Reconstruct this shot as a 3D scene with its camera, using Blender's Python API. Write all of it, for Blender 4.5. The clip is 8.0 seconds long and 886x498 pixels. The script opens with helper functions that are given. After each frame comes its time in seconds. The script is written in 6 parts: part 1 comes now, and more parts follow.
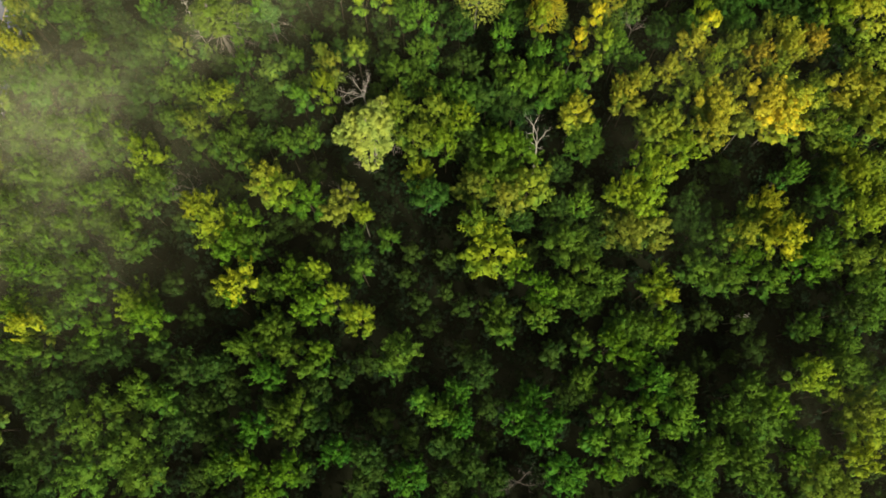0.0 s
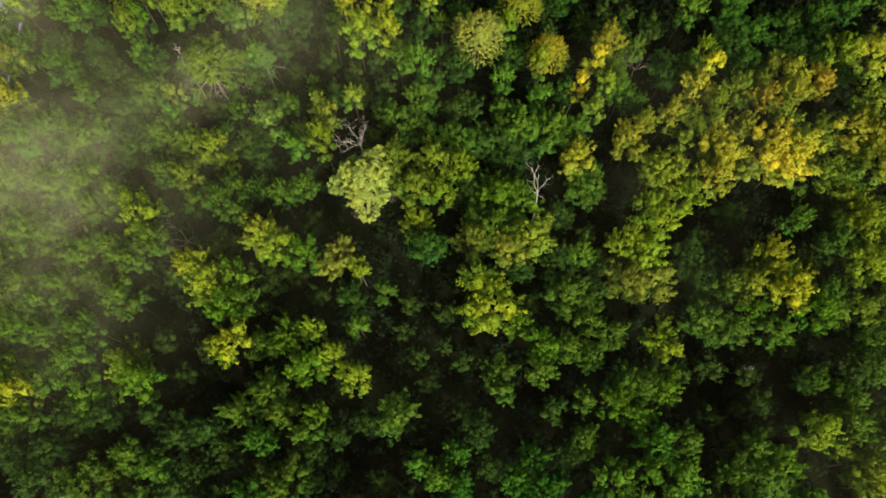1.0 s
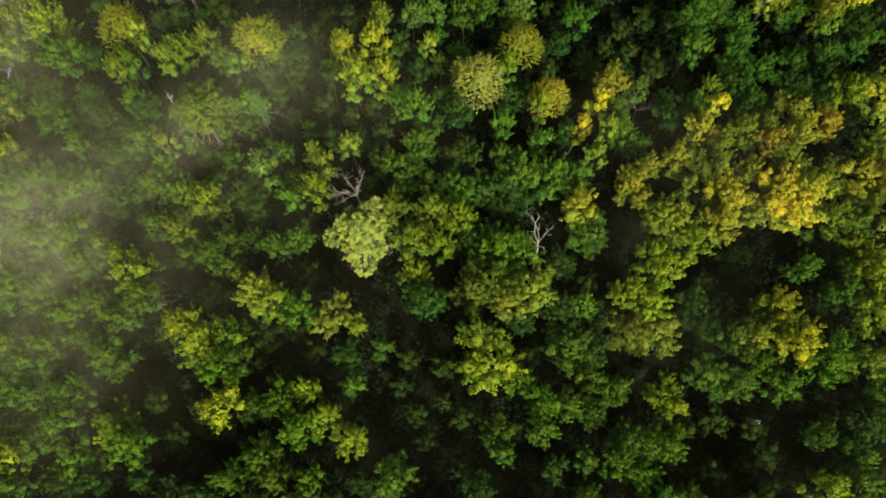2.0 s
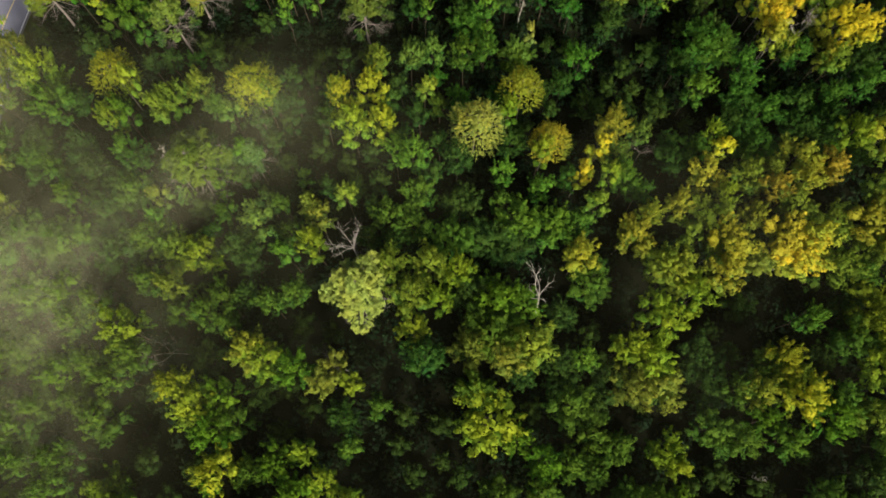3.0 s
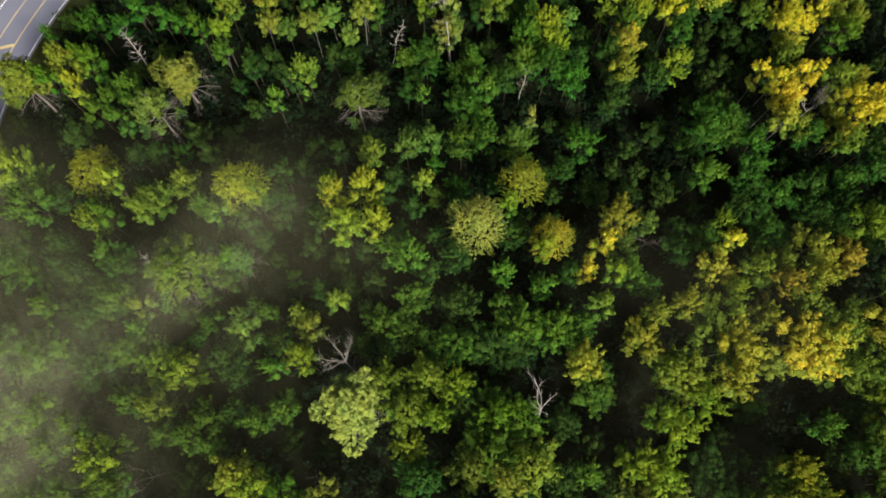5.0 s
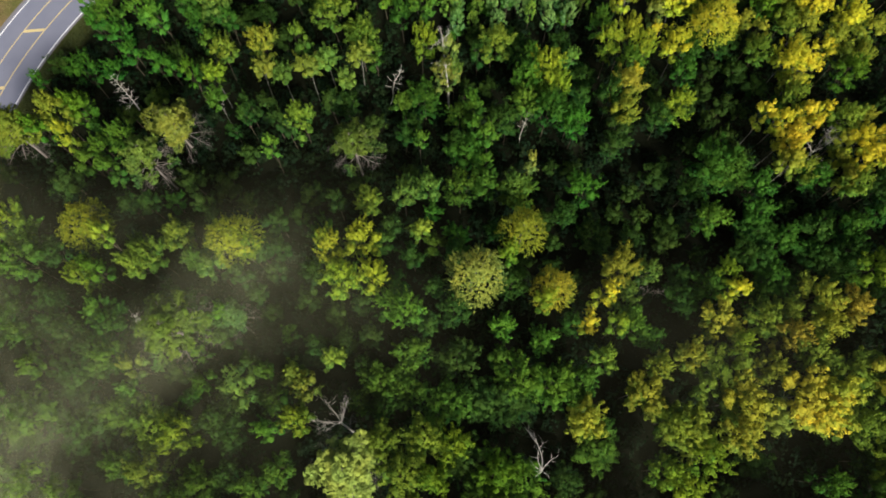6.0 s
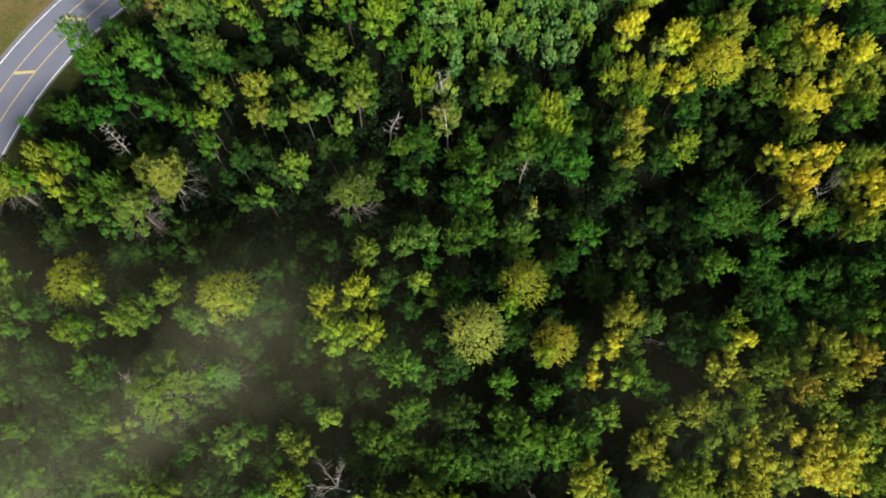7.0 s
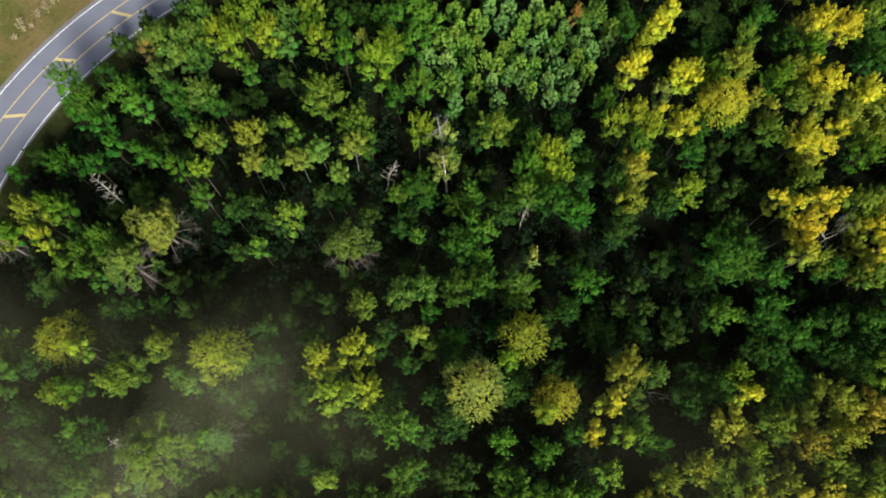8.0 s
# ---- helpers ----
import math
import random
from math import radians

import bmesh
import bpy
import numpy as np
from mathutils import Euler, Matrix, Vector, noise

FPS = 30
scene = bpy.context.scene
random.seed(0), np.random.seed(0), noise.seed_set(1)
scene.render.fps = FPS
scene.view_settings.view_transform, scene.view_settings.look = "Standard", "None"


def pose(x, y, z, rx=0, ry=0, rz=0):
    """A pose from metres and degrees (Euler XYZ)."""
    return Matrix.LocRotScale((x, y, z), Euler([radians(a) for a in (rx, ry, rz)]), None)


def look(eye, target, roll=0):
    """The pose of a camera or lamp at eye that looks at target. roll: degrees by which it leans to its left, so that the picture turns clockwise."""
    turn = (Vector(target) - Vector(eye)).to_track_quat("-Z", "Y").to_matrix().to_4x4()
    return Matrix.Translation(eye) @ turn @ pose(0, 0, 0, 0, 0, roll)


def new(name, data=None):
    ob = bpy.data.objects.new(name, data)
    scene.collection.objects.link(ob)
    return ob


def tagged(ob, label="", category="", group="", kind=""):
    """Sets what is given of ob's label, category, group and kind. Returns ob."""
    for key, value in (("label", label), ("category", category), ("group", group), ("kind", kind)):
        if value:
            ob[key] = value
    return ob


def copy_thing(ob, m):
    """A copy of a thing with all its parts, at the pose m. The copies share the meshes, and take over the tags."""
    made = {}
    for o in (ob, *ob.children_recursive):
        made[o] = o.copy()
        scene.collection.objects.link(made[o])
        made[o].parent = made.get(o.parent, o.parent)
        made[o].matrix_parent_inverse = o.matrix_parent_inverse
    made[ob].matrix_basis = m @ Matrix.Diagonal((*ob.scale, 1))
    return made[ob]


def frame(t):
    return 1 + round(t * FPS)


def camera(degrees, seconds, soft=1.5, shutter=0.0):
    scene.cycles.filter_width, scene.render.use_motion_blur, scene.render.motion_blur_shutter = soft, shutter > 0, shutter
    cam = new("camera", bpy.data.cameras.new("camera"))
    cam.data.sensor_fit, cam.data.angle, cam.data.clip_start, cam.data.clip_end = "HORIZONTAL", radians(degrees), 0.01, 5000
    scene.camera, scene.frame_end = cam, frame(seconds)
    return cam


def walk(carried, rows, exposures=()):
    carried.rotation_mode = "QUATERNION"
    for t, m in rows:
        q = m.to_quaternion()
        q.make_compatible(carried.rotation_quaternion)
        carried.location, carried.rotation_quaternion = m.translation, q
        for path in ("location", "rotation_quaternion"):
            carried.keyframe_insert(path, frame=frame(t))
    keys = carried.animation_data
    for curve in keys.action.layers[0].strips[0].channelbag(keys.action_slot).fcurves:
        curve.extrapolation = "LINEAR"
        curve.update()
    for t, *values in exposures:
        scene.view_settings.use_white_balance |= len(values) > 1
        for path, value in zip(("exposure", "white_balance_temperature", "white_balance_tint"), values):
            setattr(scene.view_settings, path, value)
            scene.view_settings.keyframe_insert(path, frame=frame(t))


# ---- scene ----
# A drone flies level over a mixed forest; a road bends past its far corner.
S = 8.7
EYE = 108.3
HEAD = radians(2.082)
TILT, DRIFT_PITCH, DRIFT_ROLL, DRIFT_YAW = -72.458, 0.0074, 0.0464, 0.0062


def glide(t):
    s = S * (t - 0.0006 * t * t)
    return pose(s * math.sin(HEAD), s * math.cos(HEAD), EYE, 90 + TILT + DRIFT_PITCH * t, DRIFT_ROLL * t, DRIFT_YAW * t)


cam = camera(65.0, 8.0, soft=1.8)
walk(cam, [(t, glide(t)) for t in (0, 1, 2, 3, 4, 5, 6, 7, 8)], exposures=[(0, 0.98, 7250, 5), (4, 0.88, 6550, 13), (8, 0.93, 6180, 6)])

# ---- sky and sun ----
world = bpy.data.worlds.new("World")
scene.world = world
world.use_nodes = True
wn = world.node_tree.nodes
sky = wn.new("ShaderNodeTexSky")
sky.sky_type = "NISHITA"
sky.sun_disc = False
sky.air_density, sky.dust_density, sky.ozone_density = 0.8, 4.0, 0.6
sky.sun_elevation = radians(37)
sky.sun_rotation = radians(160)
wn["Background"].inputs["Strength"].default_value = 0.042
world.node_tree.links.new(sky.outputs["Color"], wn["Background"].inputs["Color"])

sun = new("sun", bpy.data.lights.new("sun", "SUN"))
sun.data.energy = 4.0
sun.data.angle = radians(17)
sun.data.color = (1.0, 0.93, 0.76)
_e, _a = radians(37), radians(160)
sun_way = Vector((math.sin(_a) * math.cos(_e), math.cos(_a) * math.cos(_e), math.sin(_e)))
sun.matrix_world = look(sun_way * 300, (0, 0, 0))


# ---- materials ----
def material(name):
    m = bpy.data.materials.new(name)
    m.use_nodes = True
    m.node_tree.nodes.clear()
    return m, m.node_tree.nodes, m.node_tree.links


def node(ns, kind, **values):
    n = ns.new(kind)
    for k, v in values.items():
        n.inputs[k.replace("_", " ")].default_value = v
    return n


def math_node(ns, ls, op, a, b=None, clamp=False):
    n = ns.new("ShaderNodeMath")
    n.operation = op
    n.use_clamp = clamp
    for i, v in enumerate((a, b)):
        if v is None:
            continue
        if isinstance(v, (int, float)):
            n.inputs[i].default_value = v
        else:
            ls.new(v, n.inputs[i])
    return n.outputs[0]


def mix_colour(ns, ls, fac, a, b, blend="MIX"):
    n = ns.new("ShaderNodeMix")
    n.data_type = "RGBA"
    n.blend_type = blend
    for sock, v in ((n.inputs[0], fac), (n.inputs[6], a), (n.inputs[7], b)):
        if isinstance(v, (int, float, tuple)):
            sock.default_value = v
        else:
            ls.new(v, sock)
    return n.outputs[2]


def leaf_material(name, shine=0.7, through_light=0.2, low=8.5, high=14.0):
    """Leaves whose hue is the tree's own colour, varied leaf by leaf and branch by branch; the fall of light is painted
    in by height, brighter yellow on top, darker green below.
    """
    m, ns, ls = material(name)
    info = ns.new("ShaderNodeObjectInfo")
    geo = ns.new("ShaderNodeNewGeometry")
    co = ns.new("ShaderNodeTexCoord")
    big = node(ns, "ShaderNodeTexNoise", Scale=0.42, Detail=2.0)
    ls.new(co.outputs["Object"], big.inputs["Vector"])
    ramp = ns.new("ShaderNodeMapRange")
    ramp.inputs[1].default_value, ramp.inputs[2].default_value = 0.35, 0.68
    ls.new(big.outputs["Fac"], ramp.inputs[0])
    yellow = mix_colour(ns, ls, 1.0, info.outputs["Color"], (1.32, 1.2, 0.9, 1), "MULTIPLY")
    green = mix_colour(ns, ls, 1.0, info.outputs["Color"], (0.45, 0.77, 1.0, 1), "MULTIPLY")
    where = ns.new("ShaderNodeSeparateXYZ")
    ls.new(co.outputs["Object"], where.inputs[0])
    # painted falloff from the lit top of the crown to its shaded underside
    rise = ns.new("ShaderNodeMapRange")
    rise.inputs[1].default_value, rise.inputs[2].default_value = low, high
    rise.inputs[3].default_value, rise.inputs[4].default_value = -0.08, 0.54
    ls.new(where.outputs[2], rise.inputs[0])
    turned_and_lit = math_node(ns, ls, "MULTIPLY_ADD", ramp.outputs[0], 0.55, True)
    ls.new(rise.outputs[0], turned_and_lit.node.inputs[2])
    hue = mix_colour(ns, ls, turned_and_lit, green, yellow)
    small = node(ns, "ShaderNodeTexNoise", Scale=1.1, Detail=1.0)
    ls.new(co.outputs["Object"], small.inputs["Vector"])
    light = math_node(ns, ls, "MULTIPLY_ADD", geo.outputs["Random Per Island"], 0.28)
    light.node.inputs[2].default_value = 0.47
    tone = math_node(ns, ls, "MULTIPLY_ADD", small.outputs["Fac"], 0.8)
    ls.new(light, tone.node.inputs[2])
    light = tone
    each = ns.new("ShaderNodeMix")
    each.data_type = "RGBA"
    each.blend_type = "MULTIPLY"
    each.inputs[0].default_value = 1.0
    ls.new(hue, each.inputs[6])
    ls.new(light, each.inputs[7])
    bs = node(ns, "ShaderNodeBsdfPrincipled", Roughness=shine)
    bs.inputs["Specular IOR Level"].default_value = 0.06
    ls.new(each.outputs[2], bs.inputs["Base Color"])
    tr = ns.new("ShaderNodeBsdfTranslucent")
    warm = mix_colour(ns, ls, 1.0, each.outputs[2], (1.3, 1.25, 0.5, 1), "MULTIPLY")
    ls.new(warm, tr.inputs["Color"])
    mx = ns.new("ShaderNodeMixShader")
    mx.inputs[0].default_value = through_light
    ls.new(bs.outputs[0], mx.inputs[1])
    ls.new(tr.outputs[0], mx.inputs[2])
    out = ns.new("ShaderNodeOutputMaterial")
    ls.new(mx.outputs[0], out.inputs["Surface"])
    return m


def rough_material(name, a, b, scale, rough=0.9, bump=0.3, fine=12.0):
    """A matte surface of two tones at two scales, with relief."""
    m, ns, ls = material(name)
    co = ns.new("ShaderNodeTexCoord")
    n1 = node(ns, "ShaderNodeTexNoise", Scale=scale, Detail=5.0)
    n2 = node(ns, "ShaderNodeTexNoise", Scale=scale * fine, Detail=3.0)
    for n in (n1, n2):
        ls.new(co.outputs["Object"], n.inputs["Vector"])
    both = math_node(ns, ls, "MULTIPLY_ADD", n2.outputs["Fac"], 0.5)
    both.node.inputs[2].default_value = -0.25
    fac = math_node(ns, ls, "ADD", n1.outputs["Fac"], both, True)
    col = mix_colour(ns, ls, fac, (*a, 1), (*b, 1))
    bs = node(ns, "ShaderNodeBsdfPrincipled", Roughness=rough)
    bs.inputs["Specular IOR Level"].default_value = 0.15
    ls.new(col, bs.inputs["Base Color"])
    bp = node(ns, "ShaderNodeBump", Strength=bump, Distance=0.05)
    ls.new(n2.outputs["Fac"], bp.inputs["Height"])
    ls.new(bp.outputs[0], bs.inputs["Normal"])
    out = ns.new("ShaderNodeOutputMaterial")
    ls.new(bs.outputs[0], out.inputs["Surface"])
    return m


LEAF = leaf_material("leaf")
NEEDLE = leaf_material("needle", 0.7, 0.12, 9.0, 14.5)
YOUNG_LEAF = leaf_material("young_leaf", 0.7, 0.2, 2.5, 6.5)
BARK = rough_material("bark", (0.03, 0.025, 0.018), (0.1, 0.08, 0.06), 3.0)
PALE_BARK = rough_material("pale_bark", (0.07, 0.068, 0.062), (0.18, 0.175, 0.16), 2.0)
DEAD_WOOD = rough_material("dead_wood", (0.3, 0.28, 0.26), (0.58, 0.55, 0.51), 2.0)
GREY_WOOD = rough_material("grey_wood", (0.13, 0.11, 0.105), (0.28, 0.25, 0.24), 2.0)
ASPHALT = rough_material("asphalt", (0.14, 0.148, 0.21), (0.18, 0.187, 0.25), 0.35, 0.85, 0.25, 40.0)
SHOULDER = rough_material("shoulder", (0.13, 0.125, 0.145), (0.19, 0.18, 0.2), 0.5, 0.9, 0.4, 40.0)
WHITE_PAINT = rough_material("white_paint", (0.62, 0.62, 0.66), (0.8, 0.8, 0.84), 2.0, 0.7, 0.1)
YELLOW_PAINT = rough_material("yellow_paint", (0.42, 0.34, 0.16), (0.6, 0.49, 0.26), 1.3, 0.7, 0.1)
DRY_STALK = rough_material("dry_stalk", (0.32, 0.25, 0.17), (0.55, 0.45, 0.34), 3.0)
GRASS = rough_material("grass_blades", (0.09, 0.1, 0.025), (0.24, 0.19, 0.07), 0.25, 0.8, 0.1)
# darker than the field grass: the trees' shade is part of this colour
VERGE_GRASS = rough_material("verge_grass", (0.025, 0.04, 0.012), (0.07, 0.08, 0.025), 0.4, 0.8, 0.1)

# ---- the lie of the land ----
ROAD_X, ROAD_Y = -3.84, 92.17
BEND_END = radians(112)
R_OUT, R_YELLOW_A, R_YELLOW_B, R_IN = 83.03, 79.66, 76.37, 72.88


def road_offset(x, y):
    """How far out (x, y) lies from the inside of the bend, counted as the road's radius is."""
    px, py = x - ROAD_X, y - ROAD_Y
    if py < 0:
        return max(-px, 0.0)
    if px * math.sin(BEND_END) - py * math.cos(BEND_END) > 0:
        return max(px * math.cos(BEND_END) + py * math.sin(BEND_END), 0.0)
    return math.hypot(px, py)


def floor_z(x, y):
    """Forest floor: falls away to the east, and rises to the road's bed beside the bend."""
    h = -9.84 - 9.38 * math.tanh((x - 10) / 45) - 2.21 * (min(max(y, -40), 170) - 60) / 60
    if x < -20:
        w = min(max((road_offset(x, y) - (R_IN - 16)) / 12, 0), 1) * min(max((-20 - x) / 20, 0), 1)
        w = w * w * (3 - 2 * w)
        h = h * (1 - w) - 0.08 * w
    return h


def mesh_object(name, verts, faces, mat, parent=None, label="", smooth=False, normals=None):
    me = bpy.data.meshes.new(name)
    me.from_pydata(verts, [], faces)
    if smooth or normals is not None:
        me.shade_smooth()
    if normals is not None:
        me.normals_split_custom_set_from_vertices(normals)
    me.materials.append(mat)
    ob = new(name, me)
    if parent:
        ob.parent = parent
    if label:
        tagged(ob, label)
    return ob


def ground_material():
    m, ns, ls = material("ground")
    co = ns.new("ShaderNodeTexCoord")
    n1 = node(ns, "ShaderNodeTexNoise", Scale=0.16, Detail=6.0)
    n2 = node(ns, "ShaderNodeTexNoise", Scale=2.2, Detail=5.0)
    for n in (n1, n2):
        ls.new(co.outputs["Object"], n.inputs["Vector"])
    # leaf litter, with the deep shade between trunks put into its near-black colour
    shade_litter = mix_colour(ns, ls, n2.outputs["Fac"], (0.004, 0.006, 0.003, 1), (0.011, 0.012, 0.007, 1))
    out_of_bend = ns.new("ShaderNodeAttribute")
    out_of_bend.attribute_name = "road_offset"
    wob = math_node(ns, ls, "MULTIPLY_ADD", n1.outputs["Fac"], 6.0)
    wob.node.inputs[2].default_value = -3.0
    edge = math_node(ns, ls, "ADD", out_of_bend.outputs["Fac"], wob)
    verge = ns.new("ShaderNodeMapRange")
    verge.inputs[1].default_value, verge.inputs[2].default_value = R_IN - 4.6, R_IN - 2
    ls.new(edge, verge.inputs[0])
    meadow = ns.new("ShaderNodeMapRange")
    meadow.inputs[1].default_value, meadow.inputs[2].default_value = 0.42, 0.6
    ls.new(n1.outputs["Fac"], meadow.inputs[0])
    straw = mix_colour(ns, ls, n2.outputs["Fac"], (0.1, 0.075, 0.032, 1), (0.2, 0.155, 0.075, 1))
    turf = mix_colour(ns, ls, n2.outputs["Fac"], (0.05, 0.06, 0.016, 1), (0.13, 0.13, 0.04, 1))
    beyond = ns.new("ShaderNodeMapRange")
    beyond.inputs[1].default_value, beyond.inputs[2].default_value = R_OUT - 4, R_OUT - 1
    ls.new(edge, beyond.inputs[0])
    field = mix_colour(ns, ls, meadow.outputs[0], straw, turf)
    # inner verge turf, darkened in colour for the shade of the forest edge
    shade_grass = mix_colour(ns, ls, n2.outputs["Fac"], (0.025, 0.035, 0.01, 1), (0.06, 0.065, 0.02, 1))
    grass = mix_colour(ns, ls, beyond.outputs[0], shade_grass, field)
    col = mix_colour(ns, ls, verge.outputs[0], shade_litter, grass)
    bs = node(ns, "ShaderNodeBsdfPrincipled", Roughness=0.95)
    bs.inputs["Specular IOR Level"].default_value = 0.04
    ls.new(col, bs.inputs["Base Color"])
    bp = node(ns, "ShaderNodeBump", Strength=0.6, Distance=0.15)
    ls.new(n2.outputs["Fac"], bp.inputs["Height"])
    ls.new(bp.outputs[0], bs.inputs["Normal"])
    out = ns.new("ShaderNodeOutputMaterial")
    ls.new(bs.outputs[0], out.inputs["Surface"])
    return m


def build_ground():
    far = (300, 600, 1200, 3000)
    xs = [-f for f in reversed(far)] + [-150 + 3 * i for i in range(101)] + list(far)
    ys = [-f for f in reversed(far)] + [-80 + 3 * i for i in range(101)] + list(far)
    verts = [(x, y, floor_z(x, y) + 0.25 * noise.noise(Vector((x * 0.12, y * 0.12, 0))) * (1 if road_offset(x, y) < R_IN - 6 else 0.12) - 0.05)
             for y in ys for x in xs]
    n = len(xs)
    faces = [(j * n + i, j * n + i + 1, (j + 1) * n + i + 1, (j + 1) * n + i) for j in range(len(ys) - 1) for i in range(n - 1)]
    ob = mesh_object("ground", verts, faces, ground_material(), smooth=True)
    at = ob.data.attributes.new("road_offset", "FLOAT", "POINT")
    at.data.foreach_set("value", [road_offset(v[0], v[1]) for v in verts])
    tagged(ob, "leaf-littered forest floor coloured near-black for shade, with a grassy verge by the road", "ground", kind="structure")


build_ground()


# ---- the road ----
def road_line(radius):
    """The bend and its straight ends at that distance from the bend's centre."""
    a0, a1 = BEND_END, radians(180)
    pts = [(ROAD_X + radius * math.cos(a), ROAD_Y + radius * math.sin(a)) for a in np.linspace(a0, a1, 91)]
    first = (pts[0][0] + 260 * math.sin(a0), pts[0][1] - 260 * math.cos(a0))
    last = (pts[-1][0] - 260 * math.sin(a1), pts[-1][1] + 260 * math.cos(a1))
    return [first] + pts + [last]


def strip(name, r0, r1, z, mat, parent=None, label="", thick=0.0):
    a, b = road_line(r0), road_line(r1)
    n = len(a)
    verts = [(x, y, z) for x, y in a] + [(x, y, z) for x, y in b]
    faces = [(i, i + 1, n + i + 1, n + i) for i in range(n - 1)]
    if thick:
        verts += [(x, y, z - thick) for x, y in a] + [(x, y, z - thick) for x, y in b]
        faces += [(i + 1, i, 2 * n + i, 2 * n + i + 1) for i in range(n - 1)]
        faces += [(n + i, n + i + 1, 3 * n + i + 1, 3 * n + i) for i in range(n - 1)]
    return mesh_object(name, verts, faces, mat, parent, label)


road = strip("road", R_IN - 0.2, R_OUT + 0.4, 0.0, ASPHALT, thick=0.25)
tagged(road, "grey asphalt road bending past the forest with painted lines", "road", kind="structure")
strip("shoulder", R_OUT + 0.402, R_OUT + 0.95, -0.004, SHOULDER, road, "pale gravelled shoulder", 0.25)
strip("shoulder", R_IN - 0.45, R_IN - 0.202, -0.004, SHOULDER, road, "pale gravelled shoulder", 0.25)
strip("edge_line", R_OUT - 0.1, R_OUT + 0.1, 0.005, WHITE_PAINT, road, "white painted edge line")
strip("edge_line", R_IN - 0.1, R_IN + 0.1, 0.005, WHITE_PAINT, road, "white painted edge line")
strip("centre_line", R_YELLOW_A - 0.1, R_YELLOW_A + 0.1, 0.005, YELLOW_PAINT, road, "worn yellow painted line")
strip("centre_line", R_YELLOW_B - 0.1, R_YELLOW_B + 0.1, 0.005, YELLOW_PAINT, road, "worn yellow painted line")


def cross_bar(deg):
    """A yellow bar across the painted median, slightly askew."""
    a, b = radians(deg), radians(deg - 1.45)
    p = Vector((ROAD_X + (R_YELLOW_A - 0.1) * math.cos(a), ROAD_Y + (R_YELLOW_A - 0.1) * math.sin(a), 0))
    q = Vector((ROAD_X + (R_YELLOW_B + 0.1) * math.cos(b), ROAD_Y + (R_YELLOW_B + 0.1) * math.sin(b), 0))
    side = (q - p).normalized().cross(Vector((0, 0, 1))) * 0.3
    verts = [tuple(v + Vector((0, 0, 0.009))) for v in (p + side, q + side, q - side, p - side)]
    mesh_object("cross_bar", verts, [(0, 1, 2, 3)], YELLOW_PAINT, road, "yellow painted bar")


for deg in (172.6, 163.0, 153.3, 143.6, 134.0, 124.4):
    cross_bar(deg)


# ---- how trees are made ----
rng = np.random.default_rng(7)


def tube(path, radii, sides=5):
    """A tapered tube along points."""
    verts, faces = [], []
    for i, p in enumerate(path):
        d = (path[min(i + 1, len(path) - 1)] - path[max(i - 1, 0)]).normalized()
        u = d.orthogonal().normalized()
        v = d.cross(u)
        for k in range(sides):
            a = 2 * math.pi * k / sides
            verts.append(tuple(p + (u * math.cos(a) + v * math.sin(a)) * radii[i]))
    for i in range(len(path) - 1):
        for k in range(sides):
            faces.append((i * sides + k, i * sides + (k + 1) % sides, (i + 1) * sides + (k + 1) % sides, (i + 1) * sides + k))
    return verts, faces


def joined(tubes):
    verts, faces = [], []
    for v, f in tubes:
        k = len(verts)
        verts += v
        faces += [tuple(i + k for i in q) for q in f]
    return verts, faces


def leaf_cards(centres, outward, length, width, along=None):
    """Folded diamond leaves: centres, facing and maybe the way they point (n,3); returns vertices and faces."""
    n = len(centres)
    o = outward / np.linalg.norm(outward, axis=1)[:, None]
    r = rng.normal(size=(n, 3))
    u = np.cross(o, r) if along is None else along - o * np.sum(along * o, 1)[:, None]
    u /= np.linalg.norm(u, axis=1)[:, None]
    v = np.cross(o, u)
    s = rng.uniform(0.6, 1.4, (n, 1))
    L, W = length * s, width * s
    fold = o * (W * 0.25)
    quads = np.stack([centres - u * L / 2, centres + v * W / 2 + fold, centres + u * L / 2 - o * L * 0.12, centres - v * W / 2 + fold], 1)
    return quads.reshape(-1, 3), np.arange(n * 4).reshape(-1, 4)[:, ::-1]


def clump_leaves(points, radius, per, length, width, axis=None, reach=0.0, lean=None):
    """Leaves in many small clumps, each drawn out along its axis like a leafy shoot. Also gives the leaves' mean facing, clump by clump."""
    c = np.repeat(points, per, axis=0)
    rr = np.repeat(radius, per)[:, None]
    d = rng.normal(size=c.shape)
    d[:, 2] = np.abs(d[:, 2]) * 1.1 - 0.25
    d /= np.linalg.norm(d, axis=1)[:, None]
    pos = c + d * rr * rng.uniform(0.72, 1.08, (len(c), 1))
    face = d + rng.normal(size=c.shape) * 0.2 + [0, 0, 0.3]
    if axis is not None:
        ax = np.repeat(axis, per, axis=0)
        s = rng.uniform(-0.25, 1.0, (len(c), 1))
        pos = c + ax * s * reach + d * rr * (1.0 - 0.5 * np.abs(s)) * rng.uniform(0.55, 1.3, (len(c), 1))
    soft = d * 0.8 + rng.normal(size=c.shape) * 0.38 + [0, 0, 0.1]
    if lean is not None:
        soft += np.repeat(lean, per, axis=0) * 0.6
    v, f = leaf_cards(pos, face, length, width)
    return v, f, np.repeat(soft, 4, axis=0)


